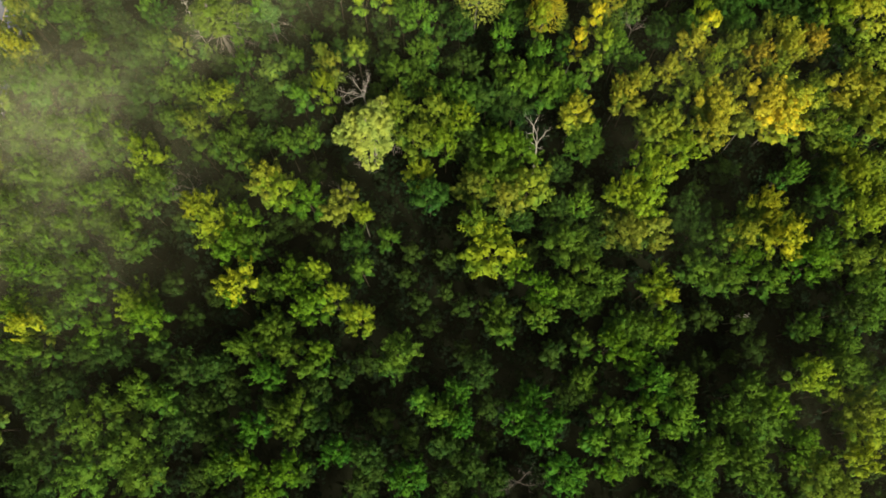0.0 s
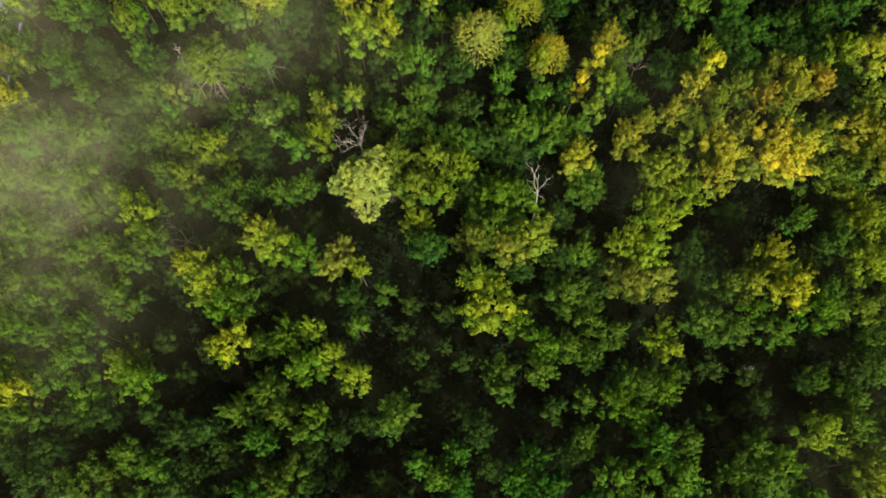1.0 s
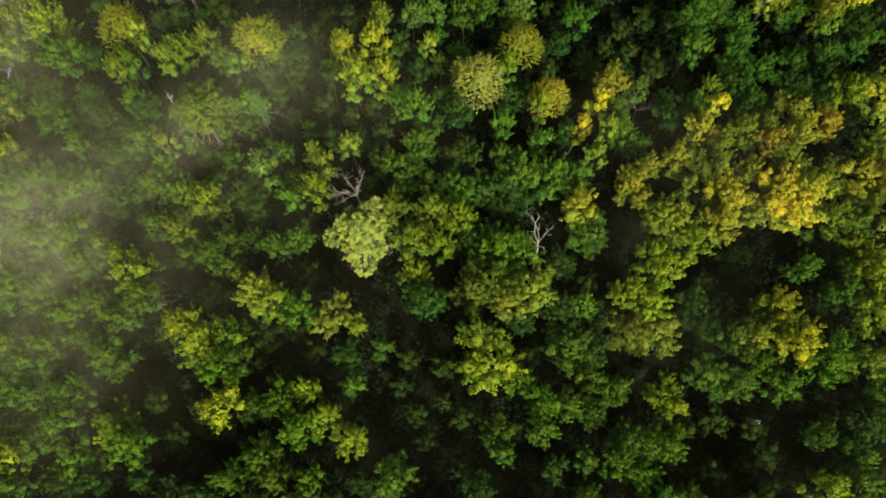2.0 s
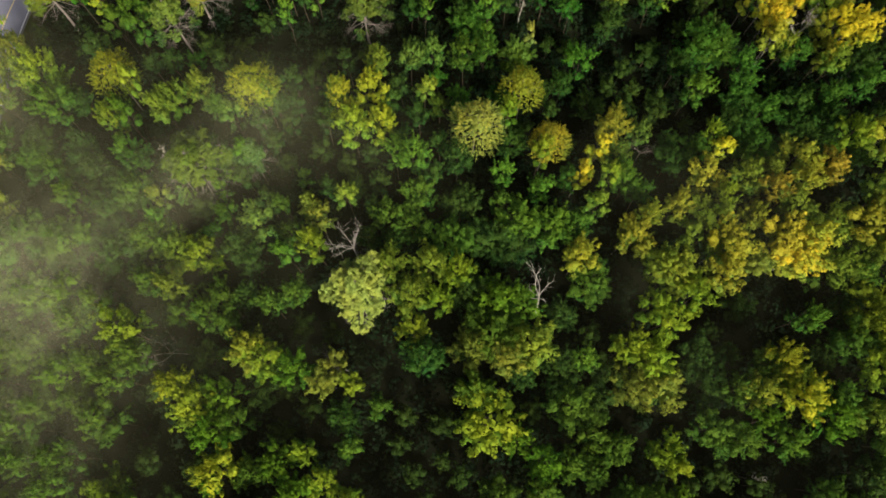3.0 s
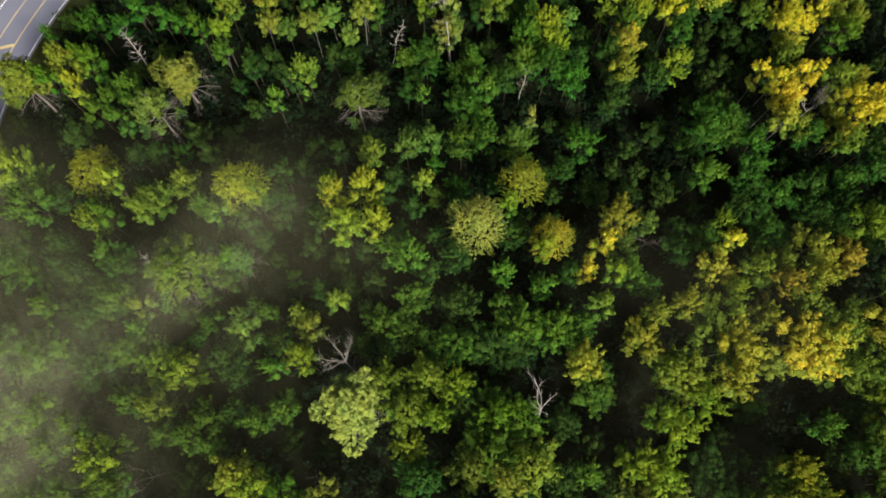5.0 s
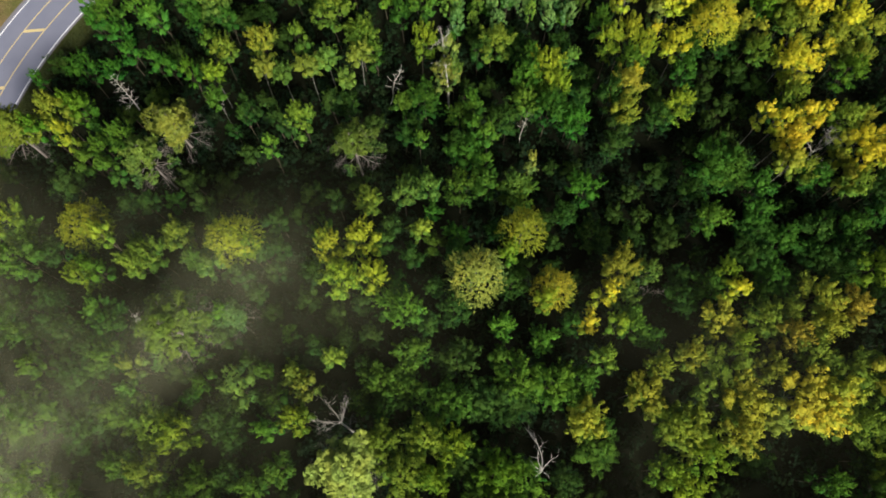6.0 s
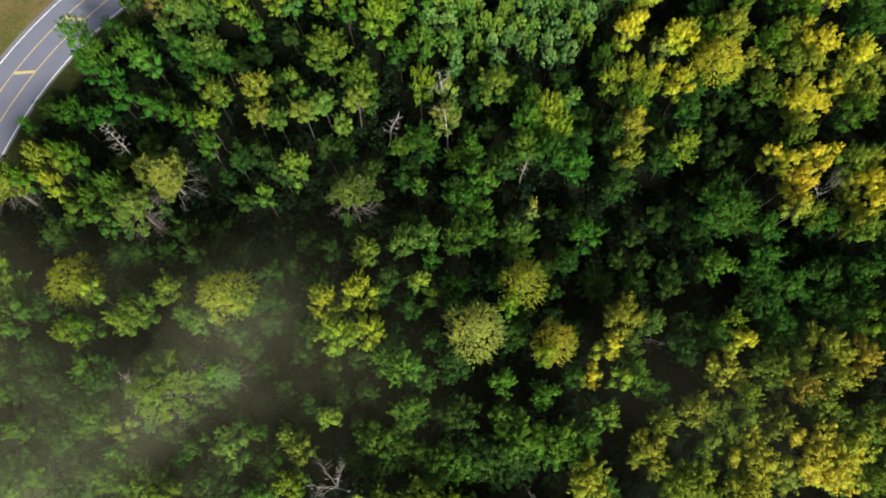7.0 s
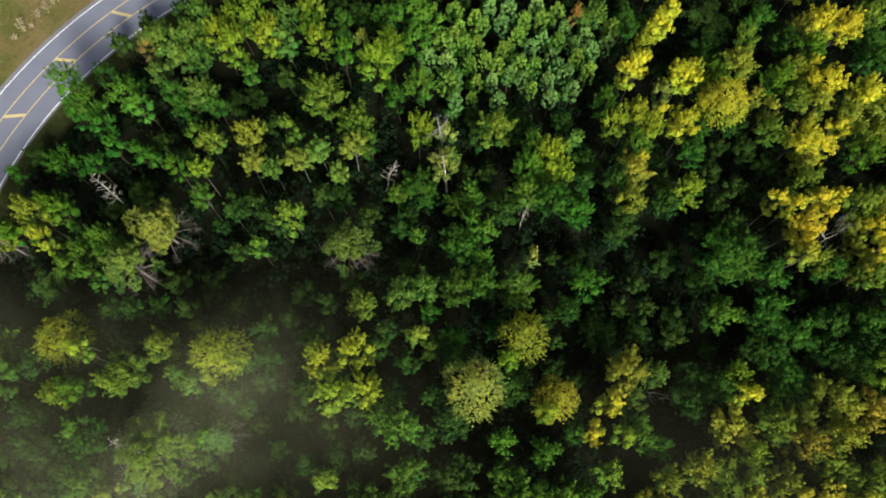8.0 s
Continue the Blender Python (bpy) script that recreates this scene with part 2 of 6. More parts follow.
def shell_points(lobes, spacing):
    """Points spread over the outside of a heap of lobes (x, y, z, r, looseness)."""
    pts = []
    for i, (x, y, z, r, loose) in enumerate(lobes):
        gap = spacing * loose
        n = max(6, int(2.6 * math.pi * r * r / (gap * gap)))
        for _ in range(n * 3):
            d = Vector(rng.normal(size=3)).normalized()
            if d.z < -0.3:
                continue
            q = Vector((x, y, z)) + Vector((d.x * r, d.y * r, d.z * r * 1.2)) * rng.uniform(0.7, 1.14)
            if any(j != i and (q - Vector(o[:3])).length < o[3] * 0.78 for j, o in enumerate(lobes)):
                continue
            if all((q - p).length > gap for p in pts):
                pts.append(q)
    return pts


def with_heart(crown, lobes):
    """Adds the broad inner sprays that fill the lobes behind their outer leaves."""
    cen, out = [], []
    for x, y, z, r, _ in lobes:
        for _ in range(44):
            d = Vector(rng.normal(size=3)).normalized()
            d.z = abs(d.z) * 0.9 - 0.2
            cen.append((x + d.x * r * 0.66, y + d.y * r * 0.66, z + d.z * r * 0.8))
            out.append((d.x, d.y, d.z + 0.5))
    v, f = leaf_cards(np.array(cen), np.array(out), 0.66, 0.46)
    return np.vstack([crown[0], v]), np.vstack([crown[1], f + len(crown[0])]), np.vstack([crown[2], np.repeat(np.array(out), 4, axis=0)])


def finish(name, label, category, height, trunk, branches, crown, bark, leaf):
    root = new(name)
    tagged(root, label, category)
    if crown is None:
        mesh_object("trunk", *trunk, bark, root, smooth=True)
        for limb in branches:
            mesh_object("limb", *limb, bark, root, smooth=True)
    else:
        mesh_object("trunk", *joined([trunk, *branches]), bark, root, smooth=True)
    if crown is not None:
        v, f, facing = crown
        facing = facing / np.linalg.norm(facing, axis=1)[:, None]
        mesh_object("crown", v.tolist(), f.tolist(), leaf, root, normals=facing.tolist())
    root["tall"] = height
    return root


def broadleaf(name, label, height, radius, depth, lobes_n, spacing, per, bark, leaf_len=0.46, spray=0.75):
    """A crown of lobes, each a heap of leafy clumps, on a forked trunk. Stands at the origin."""
    base = height - depth
    lobes = [(rng.uniform(-0.12, 0.12) * radius, rng.uniform(-0.12, 0.12) * radius, height - radius * 0.56, radius * 0.46, 0.92)]
    for k in range(lobes_n):
        a = 2 * math.pi * (k + rng.uniform(-0.3, 0.3)) / lobes_n
        q = radius * rng.uniform(0.5, 0.74)
        r = radius * rng.uniform(0.28, 0.42)
        lobes.append((q * math.cos(a), q * math.sin(a), height - depth * rng.uniform(0.26, 0.5), r, 1.0))
    for k in range(lobes_n):
        a = 2 * math.pi * (k + 0.5 + rng.uniform(-0.3, 0.3)) / lobes_n
        q = radius * rng.uniform(0.4, 0.66)
        lobes.append((q * math.cos(a), q * math.sin(a), height - depth * rng.uniform(0.58, 0.85), radius * rng.uniform(0.3, 0.42), 1.5))
    pts = shell_points(lobes, spacing)
    arr = np.array([tuple(p) for p in pts])
    mid = np.array([q[:3] for q in lobes])
    size = np.array([q[3] for q in lobes])
    near = np.argmin(np.linalg.norm(arr[:, None] - mid[None], axis=2) / size, axis=1)
    bulge = (arr - mid[near]) / size[near][:, None]
    out = arr - [0, 0, height - depth * 0.75]
    out /= np.linalg.norm(out, axis=1)[:, None]
    out = out + [0, 0, 0.35] + rng.normal(size=out.shape) * 0.25
    crown = clump_leaves(arr, rng.uniform(0.55, 1.2, len(arr)) * spacing * (0.8 - 0.38 * spray), per, leaf_len, leaf_len * 0.52, out, spacing * spray, bulge)
    crown = with_heart(crown, lobes)
    bend = Vector((rng.uniform(-0.4, 0.4), rng.uniform(-0.4, 0.4), 0))
    tr = 0.09
    trunk = tube([Vector((0, 0, -0.5)), bend * 0.4 + Vector((0, 0, base * 0.5)), bend + Vector((0, 0, base)), bend * 0.5 + Vector((0, 0, height - radius * 0.5))],
                 [tr * 1.3, tr, tr * 0.75, tr * 0.2], 7)
    limbs = []
    for x, y, z, r, _ in lobes[1:lobes_n + 1]:
        foot = bend + Vector((0, 0, base * rng.uniform(0.75, 1.0)))
        tip = Vector((x, y, z + r * 0.4))
        mid = foot.lerp(tip, 0.55) + Vector((0, 0, -0.12 * (tip - foot).length))
        limbs.append(tube([foot, mid, tip], [tr * 0.5, tr * 0.32, tr * 0.1]))
        for _ in range(2):
            e = Vector((x, y, z)) + Vector(rng.normal(size=3)).normalized() * r * 0.8
            limbs.append(tube([mid, mid.lerp(e, 0.5) + Vector((0, 0, 0.1)), e], [tr * 0.22, tr * 0.14, 0.02], 4))
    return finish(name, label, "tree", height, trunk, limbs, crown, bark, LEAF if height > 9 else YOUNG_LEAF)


def domed(name, label, height, radius, depth):
    """A round crown of fine upright shoots that fan out from one stem, its rim ragged. Stands at the origin."""
    pts = []
    for _ in range(4200):
        d = Vector(rng.normal(size=3)).normalized()
        d.z = abs(d.z) * 1.05 - 0.12
        rim = 0.98 + 0.3 * noise.noise(d * 2.2 + Vector((height, radius, 0))) + 0.14 * noise.noise(d * 5.5)
        q = Vector((d.x * radius * rim, d.y * radius * rim, height - depth + d.z * depth * rim))
        q -= d * rng.uniform(0.0, 0.3) ** 2 * radius
        if all((q - p).length > 0.46 for p in pts):
            pts.append(q)
    arr = np.array([tuple(p) for p in pts])
    out = arr - [0, 0, height - depth * 1.1]
    out /= np.linalg.norm(out, axis=1)[:, None]
    out = out + rng.normal(size=out.shape) * 0.45 + [0, 0, 0.2]
    crown = clump_leaves(arr, rng.uniform(0.15, 0.27, len(arr)), 20, 0.22, 0.12, out, 0.6, out * 1.3)
    heart = [(rng.uniform(-0.3, 0.3) * radius, rng.uniform(-0.3, 0.3) * radius, height - depth * 0.75, radius * 0.6, 1.0) for _ in range(5)]
    crown = with_heart(crown, heart)
    trunk = tube([Vector((0, 0, -0.5)), Vector((0.15, -0.1, height * 0.4)), Vector((0, 0, height - depth)), Vector((0, 0, height - 0.5))], [0.15, 0.12, 0.09, 0.03], 7)
    limbs = []
    for k in range(16):
        a = k * 2.4
        foot = Vector((0, 0, height - depth * rng.uniform(0.7, 1.25)))
        tip = Vector((math.cos(a) * radius * 0.9, math.sin(a) * radius * 0.9, foot.z + depth * rng.uniform(0.1, 0.5)))
        limbs.append(tube([foot, foot.lerp(tip, 0.5) + Vector((0, 0, 0.15)), tip], [0.045, 0.03, 0.012], 4))
    return finish(name, label, "tree", height, trunk, limbs, crown, PALE_BARK, LEAF)


def pine(name, label, height, radius, whorls, first):
    """A tall pine: a bare grey stem, half-bare drooping lower boughs and a dense top of needle tufts."""
    tr = 0.17
    trunk = tube([Vector((0, 0, -0.5)), Vector((0.15, 0.1, height * 0.35)), Vector((0.05, -0.1, height * 0.7)), Vector((0, 0.1, height))], [tr * 1.3, tr, tr * 0.7, 0.03], 7)
    boughs, lower, cen, out, way_of, facing = [], [], [], [], [], []
    for w in range(whorls):
        f = w / (whorls - 1)
        z = height * (first + (0.96 - first) * f)
        reach = radius * (1.0 + 0.15 * f if f < 0.35 else 1.05 - (f - 0.35) * 1.3) + 0.2
        n = 5 if f < 0.35 else 6
        turn = rng.uniform(0, 6.28)
        for k in range(n):
            a = turn + 2 * math.pi * k / n + rng.uniform(-0.35, 0.35)
            L = reach * rng.uniform(0.55, 1.2)
            way = Vector((math.cos(a), math.sin(a), 0))
            rise = rng.uniform(0.1, 0.45) if f > 0.4 else rng.uniform(-0.5, -0.05)
            foot = Vector((0, 0, z - 0.2))
            tip = foot + way * L + Vector((0, 0, L * rise))
            mid = foot.lerp(tip, 0.5) + Vector((rng.uniform(-0.2, 0.2), rng.uniform(-0.2, 0.2), 0.1 * L))
            wood = [tube([foot, mid, tip], [0.05, 0.034, 0.012], 4)]
            side = Vector((-way.y, way.x, 0))
            full = f > 0.42 or (f > 0.2 and rng.uniform() < 0.5)
            for s in np.linspace(0.3 if f > 0.42 else 0.55, 1.0, max(4, int(L * 2.2))):
                s = float(s)
                p = foot.lerp(mid, s * 2) if s < 0.5 else mid.lerp(tip, s * 2 - 1)
                spread = (0.32 * L * (1.25 - s) + 0.18) * rng.uniform(0.6, 1.25)
                for q in (-1, 0, 1):
                    e = p + side * q * spread + way * (0.4 * spread + 0.1) + Vector((0, 0, rng.uniform(-0.12, 0.3)))
                    if q and rng.uniform() < (0.3 if full else 0.85):
                        wood.append(tube([p, p.lerp(e, 0.55), e], [0.017, 0.012, 0.007], 3))
                    if not full:
                        continue
                    lie = (e - p).normalized() if q else way
                    tuft = Vector(rng.normal(size=3)) * 0.4
                    for _ in range(14 if f > 0.42 else 7):
                        d = Vector(rng.normal(size=3))
                        cen.append(tuple(p.lerp(e, rng.uniform(0.55, 1.1)) + d * 0.11))
                        out.append(tuple(Vector((0, 0, 1.0)) + d * 0.3 + way * 0.4))
                        facing.append(tuple(Vector((0, 0, 0.55)) + d * 0.3 + tuft + way * 0.45))
                        way_of.append(tuple(lie + Vector(rng.normal(size=3)) * 0.5 + Vector((0, 0, 0.25))))
            if f < 0.42:
                lower.append(joined(wood))
            else:
                boughs += wood
    v, f = leaf_cards(np.array(cen), np.array(out), 0.46, 0.12, np.array(way_of))
    crown = v, f, np.repeat(np.array(facing), 4, axis=0)
    root = finish(name, label, "pine tree", height, trunk, boughs, crown, GREY_WOOD, NEEDLE)
    for bough in lower:
        mesh_object("bough", *bough, GREY_WOOD, root, "half-bare grey bough", smooth=True)
    return root


def bare_limb(foot, way, length, r, bow):
    """The line and the widths of one curving leafless limb."""
    pts = [foot]
    d = way.copy()
    for _ in range(7):
        d = (d + bow * 0.2 + Vector(rng.normal(size=3)) * 0.17).normalized()
        pts.append(pts[-1] + d * length / 7)
    return pts, [r * f for f in (1.0, 0.9, 0.8, 0.7, 0.6, 0.48, 0.34, 0.15)]


def bare_shoots(pts, radii, length, level):
    """A limb with its side shoots, and theirs in turn."""
    made = [tube(pts, radii, 5)]
    for i in range(2, 7):
        for _ in range(1 if i < 4 else 2):
            d = (pts[i + 1] - pts[i]).normalized()
            w = (d * 0.7 + Vector(rng.normal(size=3)) * 0.75).normalized()
            p, r = bare_limb(pts[i].lerp(pts[i + 1], rng.uniform(0, 0.9)), w, length * rng.uniform(0.25, 0.5), radii[i] * 0.6, Vector((0, 0, 0.5)))
            made += bare_shoots(p, r, length * 0.5, level - 1) if level else [tube(p, r, 4)]
    return made


def bare(name, label, height, wood, forks):
    """A leafless tree: a forked stem with long curving limbs and finer side shoots."""
    trunk = tube([Vector((0, 0, -0.5)), Vector((0.15, 0, height * 0.3)), Vector((0, 0.2, height * 0.56))], [0.1, 0.07, 0.05], 6)
    whole = []
    for k in range(forks):
        a = 2 * math.pi * k / forks + rng.uniform(-0.5, 0.5)
        w = Vector((math.cos(a) * 1.15, math.sin(a) * 1.15, 0.75)).normalized()
        L = height * rng.uniform(0.36, 0.5)
        p, r = bare_limb(Vector((0, 0.2, height * (0.44 + 0.11 * k / forks))), w, L, 0.05, Vector((0, 0, 0.35)))
        whole.append(joined(bare_shoots(p, r, L, 1)))
    return finish(name, label, "dead tree", height, trunk, whole, None, wood, None)


def bleached_tree(x, y, fork, stout, fine, label, limbs):
    """A dead tree that forks high up, bare and white: limbs as compass turn from east, rise and length; fine: how often its shoots fork again."""
    trunk = tube([Vector((0.6, -0.8, -0.5)), Vector((0.5, -0.6, fork * 0.4)), Vector((0.2, -0.2, fork * 0.8)), Vector((0, 0, fork))], [0.2, 0.16, 0.11, 0.085], 7)
    whole = []
    for turn, rise, length in limbs:
        w = Vector((math.cos(radians(turn)), math.sin(radians(turn)), rise)).normalized()
        p, r = bare_limb(Vector((0, 0, fork - 0.1 - (0 if length > 3.3 else rng.uniform(0, 1.3)))), w, length * 1.05, (0.032 + 0.009 * length) * stout, Vector((0, 0, 0.12)))
        whole.append(joined(bare_shoots(p, r, length * 0.95, fine if length > 1.8 else 0)))
    root = finish("dead_tree", label, "dead tree", fork, trunk, whole, None, DEAD_WOOD, None)
    root.location = (x, y, floor_z(x, y))
    tagged(root, group="dead trees in the forest")


def snag(name, label, height, wood):
    """A dead conifer: one thin stem, set about with bare side shoots."""
    stem = [Vector((0.25 * math.sin(i * 1.3), 0.25 * math.cos(i * 1.7), height * i / 6)) for i in range(7)]
    trunk = tube([Vector((0, 0, -0.5))] + stem, [0.085, 0.08, 0.075, 0.065, 0.055, 0.045, 0.03, 0.01], 6)
    limbs = []
    for k in range(26):
        f = 0.45 + 0.53 * k / 25
        foot = stem[int(f * 6)].lerp(stem[min(6, int(f * 6) + 1)], f * 6 % 1)
        a = k * 2.4 + rng.uniform(-0.5, 0.5)
        L = (2.9 - 2.1 * f) * rng.uniform(0.45, 1.2)
        way = Vector((math.cos(a), math.sin(a), rng.uniform(0.1, 0.8)))
        tip = foot + way * L
        mid = foot.lerp(tip, 0.5) + Vector(rng.normal(size=3)) * 0.08
        twigs = [tube([foot, mid, tip], [0.024, 0.016, 0.006], 4)]
        for _ in range(3):
            e = mid + (way + Vector(rng.normal(size=3)) * 0.6).normalized() * L * 0.45
            twigs.append(tube([mid, mid.lerp(e, 0.5), e], [0.014, 0.011, 0.006], 4))
        limbs.append(joined(twigs))
    return finish(name, label, "dead tree", height, trunk, limbs, None, wood, None)


def young(name, label, height, radius):
    """A young tree with a blunt tufted top, leafy nearly to the ground."""
    pts = []
    for k in range(34):
        f = 1 - (k / 34) ** 1.1 * 0.5
        a = k * 2.4 + rng.uniform(-0.4, 0.4)
        r = radius * min(1.0, math.sqrt((1 - f) * height / 1.3 + 0.02)) * rng.uniform(0.6, 1.0)
        pts.append((r * math.cos(a), r * math.sin(a), height * f - 0.35))
    arr = np.array(pts)
    out = arr * [1, 1, 0]
    out = out / (np.linalg.norm(out, axis=1)[:, None] + 0.3) * 0.6 + [0, 0, 0.9]
    crown = clump_leaves(arr, rng.uniform(0.26, 0.4, len(arr)), 42, 0.24, 0.14, out, 0.5)
    trunk = tube([Vector((0, 0, -0.4)), Vector((0.05, 0, height * 0.5)), Vector((0, 0, height * 0.9))], [0.1, 0.07, 0.02], 6)
    return finish(name, label, "young tree", height, trunk, [], crown, BARK, YOUNG_LEAF)


# leaf colours of the autumn forest; U and F are greens darkened to carry shade
HUES = {
    "G": (0.045, 0.1, 0.013), "D": (0.026, 0.06, 0.012), "B": (0.06, 0.14, 0.016), "L": (0.12, 0.185, 0.015), "LY": (0.18, 0.225, 0.017),
    "Y": (0.39, 0.38, 0.026), "GY": (0.42, 0.375, 0.03), "O": (0.115, 0.155, 0.024), "YO": (0.22, 0.2, 0.025), "P": (0.175, 0.22, 0.045),
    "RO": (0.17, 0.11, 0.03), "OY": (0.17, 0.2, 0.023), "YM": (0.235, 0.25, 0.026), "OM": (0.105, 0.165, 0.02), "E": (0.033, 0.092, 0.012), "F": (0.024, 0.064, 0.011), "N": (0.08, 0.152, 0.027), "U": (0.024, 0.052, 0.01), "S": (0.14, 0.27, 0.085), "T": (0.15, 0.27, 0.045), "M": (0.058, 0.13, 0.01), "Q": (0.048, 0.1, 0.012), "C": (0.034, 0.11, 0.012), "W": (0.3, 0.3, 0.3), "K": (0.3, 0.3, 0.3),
}
SAID = {
    "G": "mid-green leaves", "D": "dark green leaves", "B": "fresh bright green leaves", "L": "yellowish-green leaves", "LY": "green leaves turning bright yellow",
    "Y": "golden-yellow autumn leaves", "GY": "glowing deep golden-yellow leaves", "O": "dull olive-green leaves", "YO": "olive leaves turning ochre", "P": "pale silvery-green foliage",
    "RO": "rust-brown withering leaves", "OY": "olive leaves turning yellow", "YM": "muted yellow autumn leaves", "OM": "yellowish-olive leaves", "E": "cool mid-green leaves", "F": "bluish-green leaves coloured darker for shade", "N": "greyish olive-green leaves", "U": "green leaves coloured very dark for shade", "M": "deep yellowish-green leaves", "Q": "dull dark olive leaves", "C": "deep green leaves", "S": "light silvery-green new leaves", "T": "light yellowish-green new leaves",
}
PROTOS = {}


def prototypes():
    wide = [(3.6, 9.0, 5), (3.6, 8.4, 5), (3.6, 9.6, 5)]
    narrow = [(2.4, 8.4, 4), (2.4, 7.6, 4)]
    for species, bark, spray in (("oak_tree", BARK, 0.65), ("maple_tree", BARK, 0.85), ("aspen_tree", PALE_BARK, 0.6), ("ash_tree", BARK, 0.75)):
        PROTOS[species, "wide"] = [broadleaf(species, "tree", 15.0, r, d, n, 1.0, 48, bark, 0.33, spray) for r, d, n in wide]
        PROTOS[species, "narrow"] = [broadleaf(species, "tree", 14.0, r, d, n, 0.88, 40, bark, 0.31, spray) for r, d, n in narrow]
    PROTOS["pine_tree", ""] = [pine("pine_tree", "tree", 17.0, 4.3, 9, 0.5), pine("pine_tree", "tree", 16.0, 4.0, 8, 0.52), pine("pine_tree", "tree", 16.5, 4.2, 9, 0.48)]
    PROTOS["domed_tree", ""] = [domed("domed_tree", "tree", 15.0, 3.6, 4.4), domed("domed_tree", "tree", 15.0, 3.6, 3.8), domed("domed_tree", "tree", 15.0, 3.6, 5.0)]
    PROTOS["slender_tree", ""] = [broadleaf("slender_tree", "tree", 14.0, 2.5, 3.6, 5, 0.95, 40, PALE_BARK, 0.32) for _ in range(3)]
    PROTOS["dead_tree", "pale"] = [bare("dead_tree", "tree", 12.0, DEAD_WOOD, 3), bare("dead_tree", "tree", 12.0, DEAD_WOOD, 4)]
    PROTOS["dead_tree", "thin"] = [snag("dead_tree", "tree", 12.0, DEAD_WOOD) for _ in range(2)]
    PROTOS["dead_tree", "grey"] = [bare("dead_tree", "tree", 12.0, GREY_WOOD, 4), bare("dead_tree", "tree", 12.0, GREY_WOOD, 3)]
    PROTOS["young_tree", ""] = [young("young_tree", "tree", 7.5, 1.3), young("young_tree", "tree", 6.6, 1.45), young("young_tree", "tree", 8.4, 1.2)]
    PROTOS["sapling", ""] = [broadleaf("sapling", "tree", 7.5, 2.4, 4.0, 4, 1.05, 36, BARK, 0.36, 0.6) for _ in range(2)]


prototypes()
pick = random.Random(11)
WORDS = {"oak_tree": "full-crowned broadleaf tree", "maple_tree": "round-topped broadleaf tree", "aspen_tree": "broadleaf tree", "ash_tree": "broad-crowned forest tree",
         "pine_tree": "tall pine with layered boughs and", "slender_tree": "slender bare-trunked tree with small crown of", "domed_tree": "round-domed fine-twigged tree with", "young_tree": "narrow young tree with",
         "sapling": "low understorey tree with", "dead_tree": "leafless dead tree with"}
SPECIES = {"U": "oak_tree", "OY": "ash_tree", "YM": "aspen_tree", "OM": "ash_tree", "E": "oak_tree", "F": "oak_tree", "N": "ash_tree", "M": "maple_tree", "Q": "ash_tree", "C": "maple_tree", "G": "oak_tree", "D": "oak_tree", "B": "maple_tree", "L": "maple_tree", "LY": "maple_tree", "Y": "aspen_tree", "GY": "aspen_tree", "YO": "ash_tree", "O": "ash_tree", "P": "ash_tree", "RO": "ash_tree"}


def plant(x, y, tall, radius, hue, shape=""):
    """One tree of the forest, its foot on the floor at (x, y)."""
    species = {"p": "pine_tree", "s": "slender_tree", "d": "dead_tree", "y": "young_tree", "u": "sapling", "r": "domed_tree"}.get(shape) or SPECIES[hue]
    if species == "dead_tree":
        key = (species, "grey" if hue == "K" else "thin" if radius < 2.0 else "pale")
    elif shape:
        key = (species, "")
    else:
        key = (species, "wide" if radius > 2.7 else "narrow")
    proto = pick.choice(PROTOS[key])
    full = {"wide": 4.4, "narrow": 3.05}.get(key[1]) or {"domed_tree": 3.9, "pine_tree": 3.7, "slender_tree": 3.3, "young_tree": 1.7, "sapling": 3.1, "dead_tree": 1.8 if key[1] == "thin" else 3.6}[species]
    s = radius / full * pick.uniform(0.95, 1.08)
    sh = tall / proto["tall"]
    lean = 3 if species != "dead_tree" else 6 if key[1] == "pale" else 11
    m = pose(x, y, floor_z(x, y), pick.uniform(-lean, lean), pick.uniform(-lean, lean), pick.uniform(0, 360)) @ Matrix.Diagonal((s, s, sh, 1))
    tree = copy_thing(proto, m)
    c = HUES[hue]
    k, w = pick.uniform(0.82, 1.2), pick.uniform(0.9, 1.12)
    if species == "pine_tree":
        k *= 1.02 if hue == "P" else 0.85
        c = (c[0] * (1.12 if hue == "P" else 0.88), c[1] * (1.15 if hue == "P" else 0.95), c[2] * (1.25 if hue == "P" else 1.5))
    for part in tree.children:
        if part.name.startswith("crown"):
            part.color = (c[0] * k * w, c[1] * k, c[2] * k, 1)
    if species == "dead_tree":
        tagged(tree, "leafless dead tree with %s forked limbs" % ("bleached white" if hue == "W" else "dull grey-brown"), group="dead trees in the forest")
    else:
        joint = " " if WORDS[species].endswith(("with", "and", "of")) else " with "
        tagged(tree, WORDS[species] + joint + SAID[hue], group=species.replace("_", " ") + "s of the forest")
    return tree


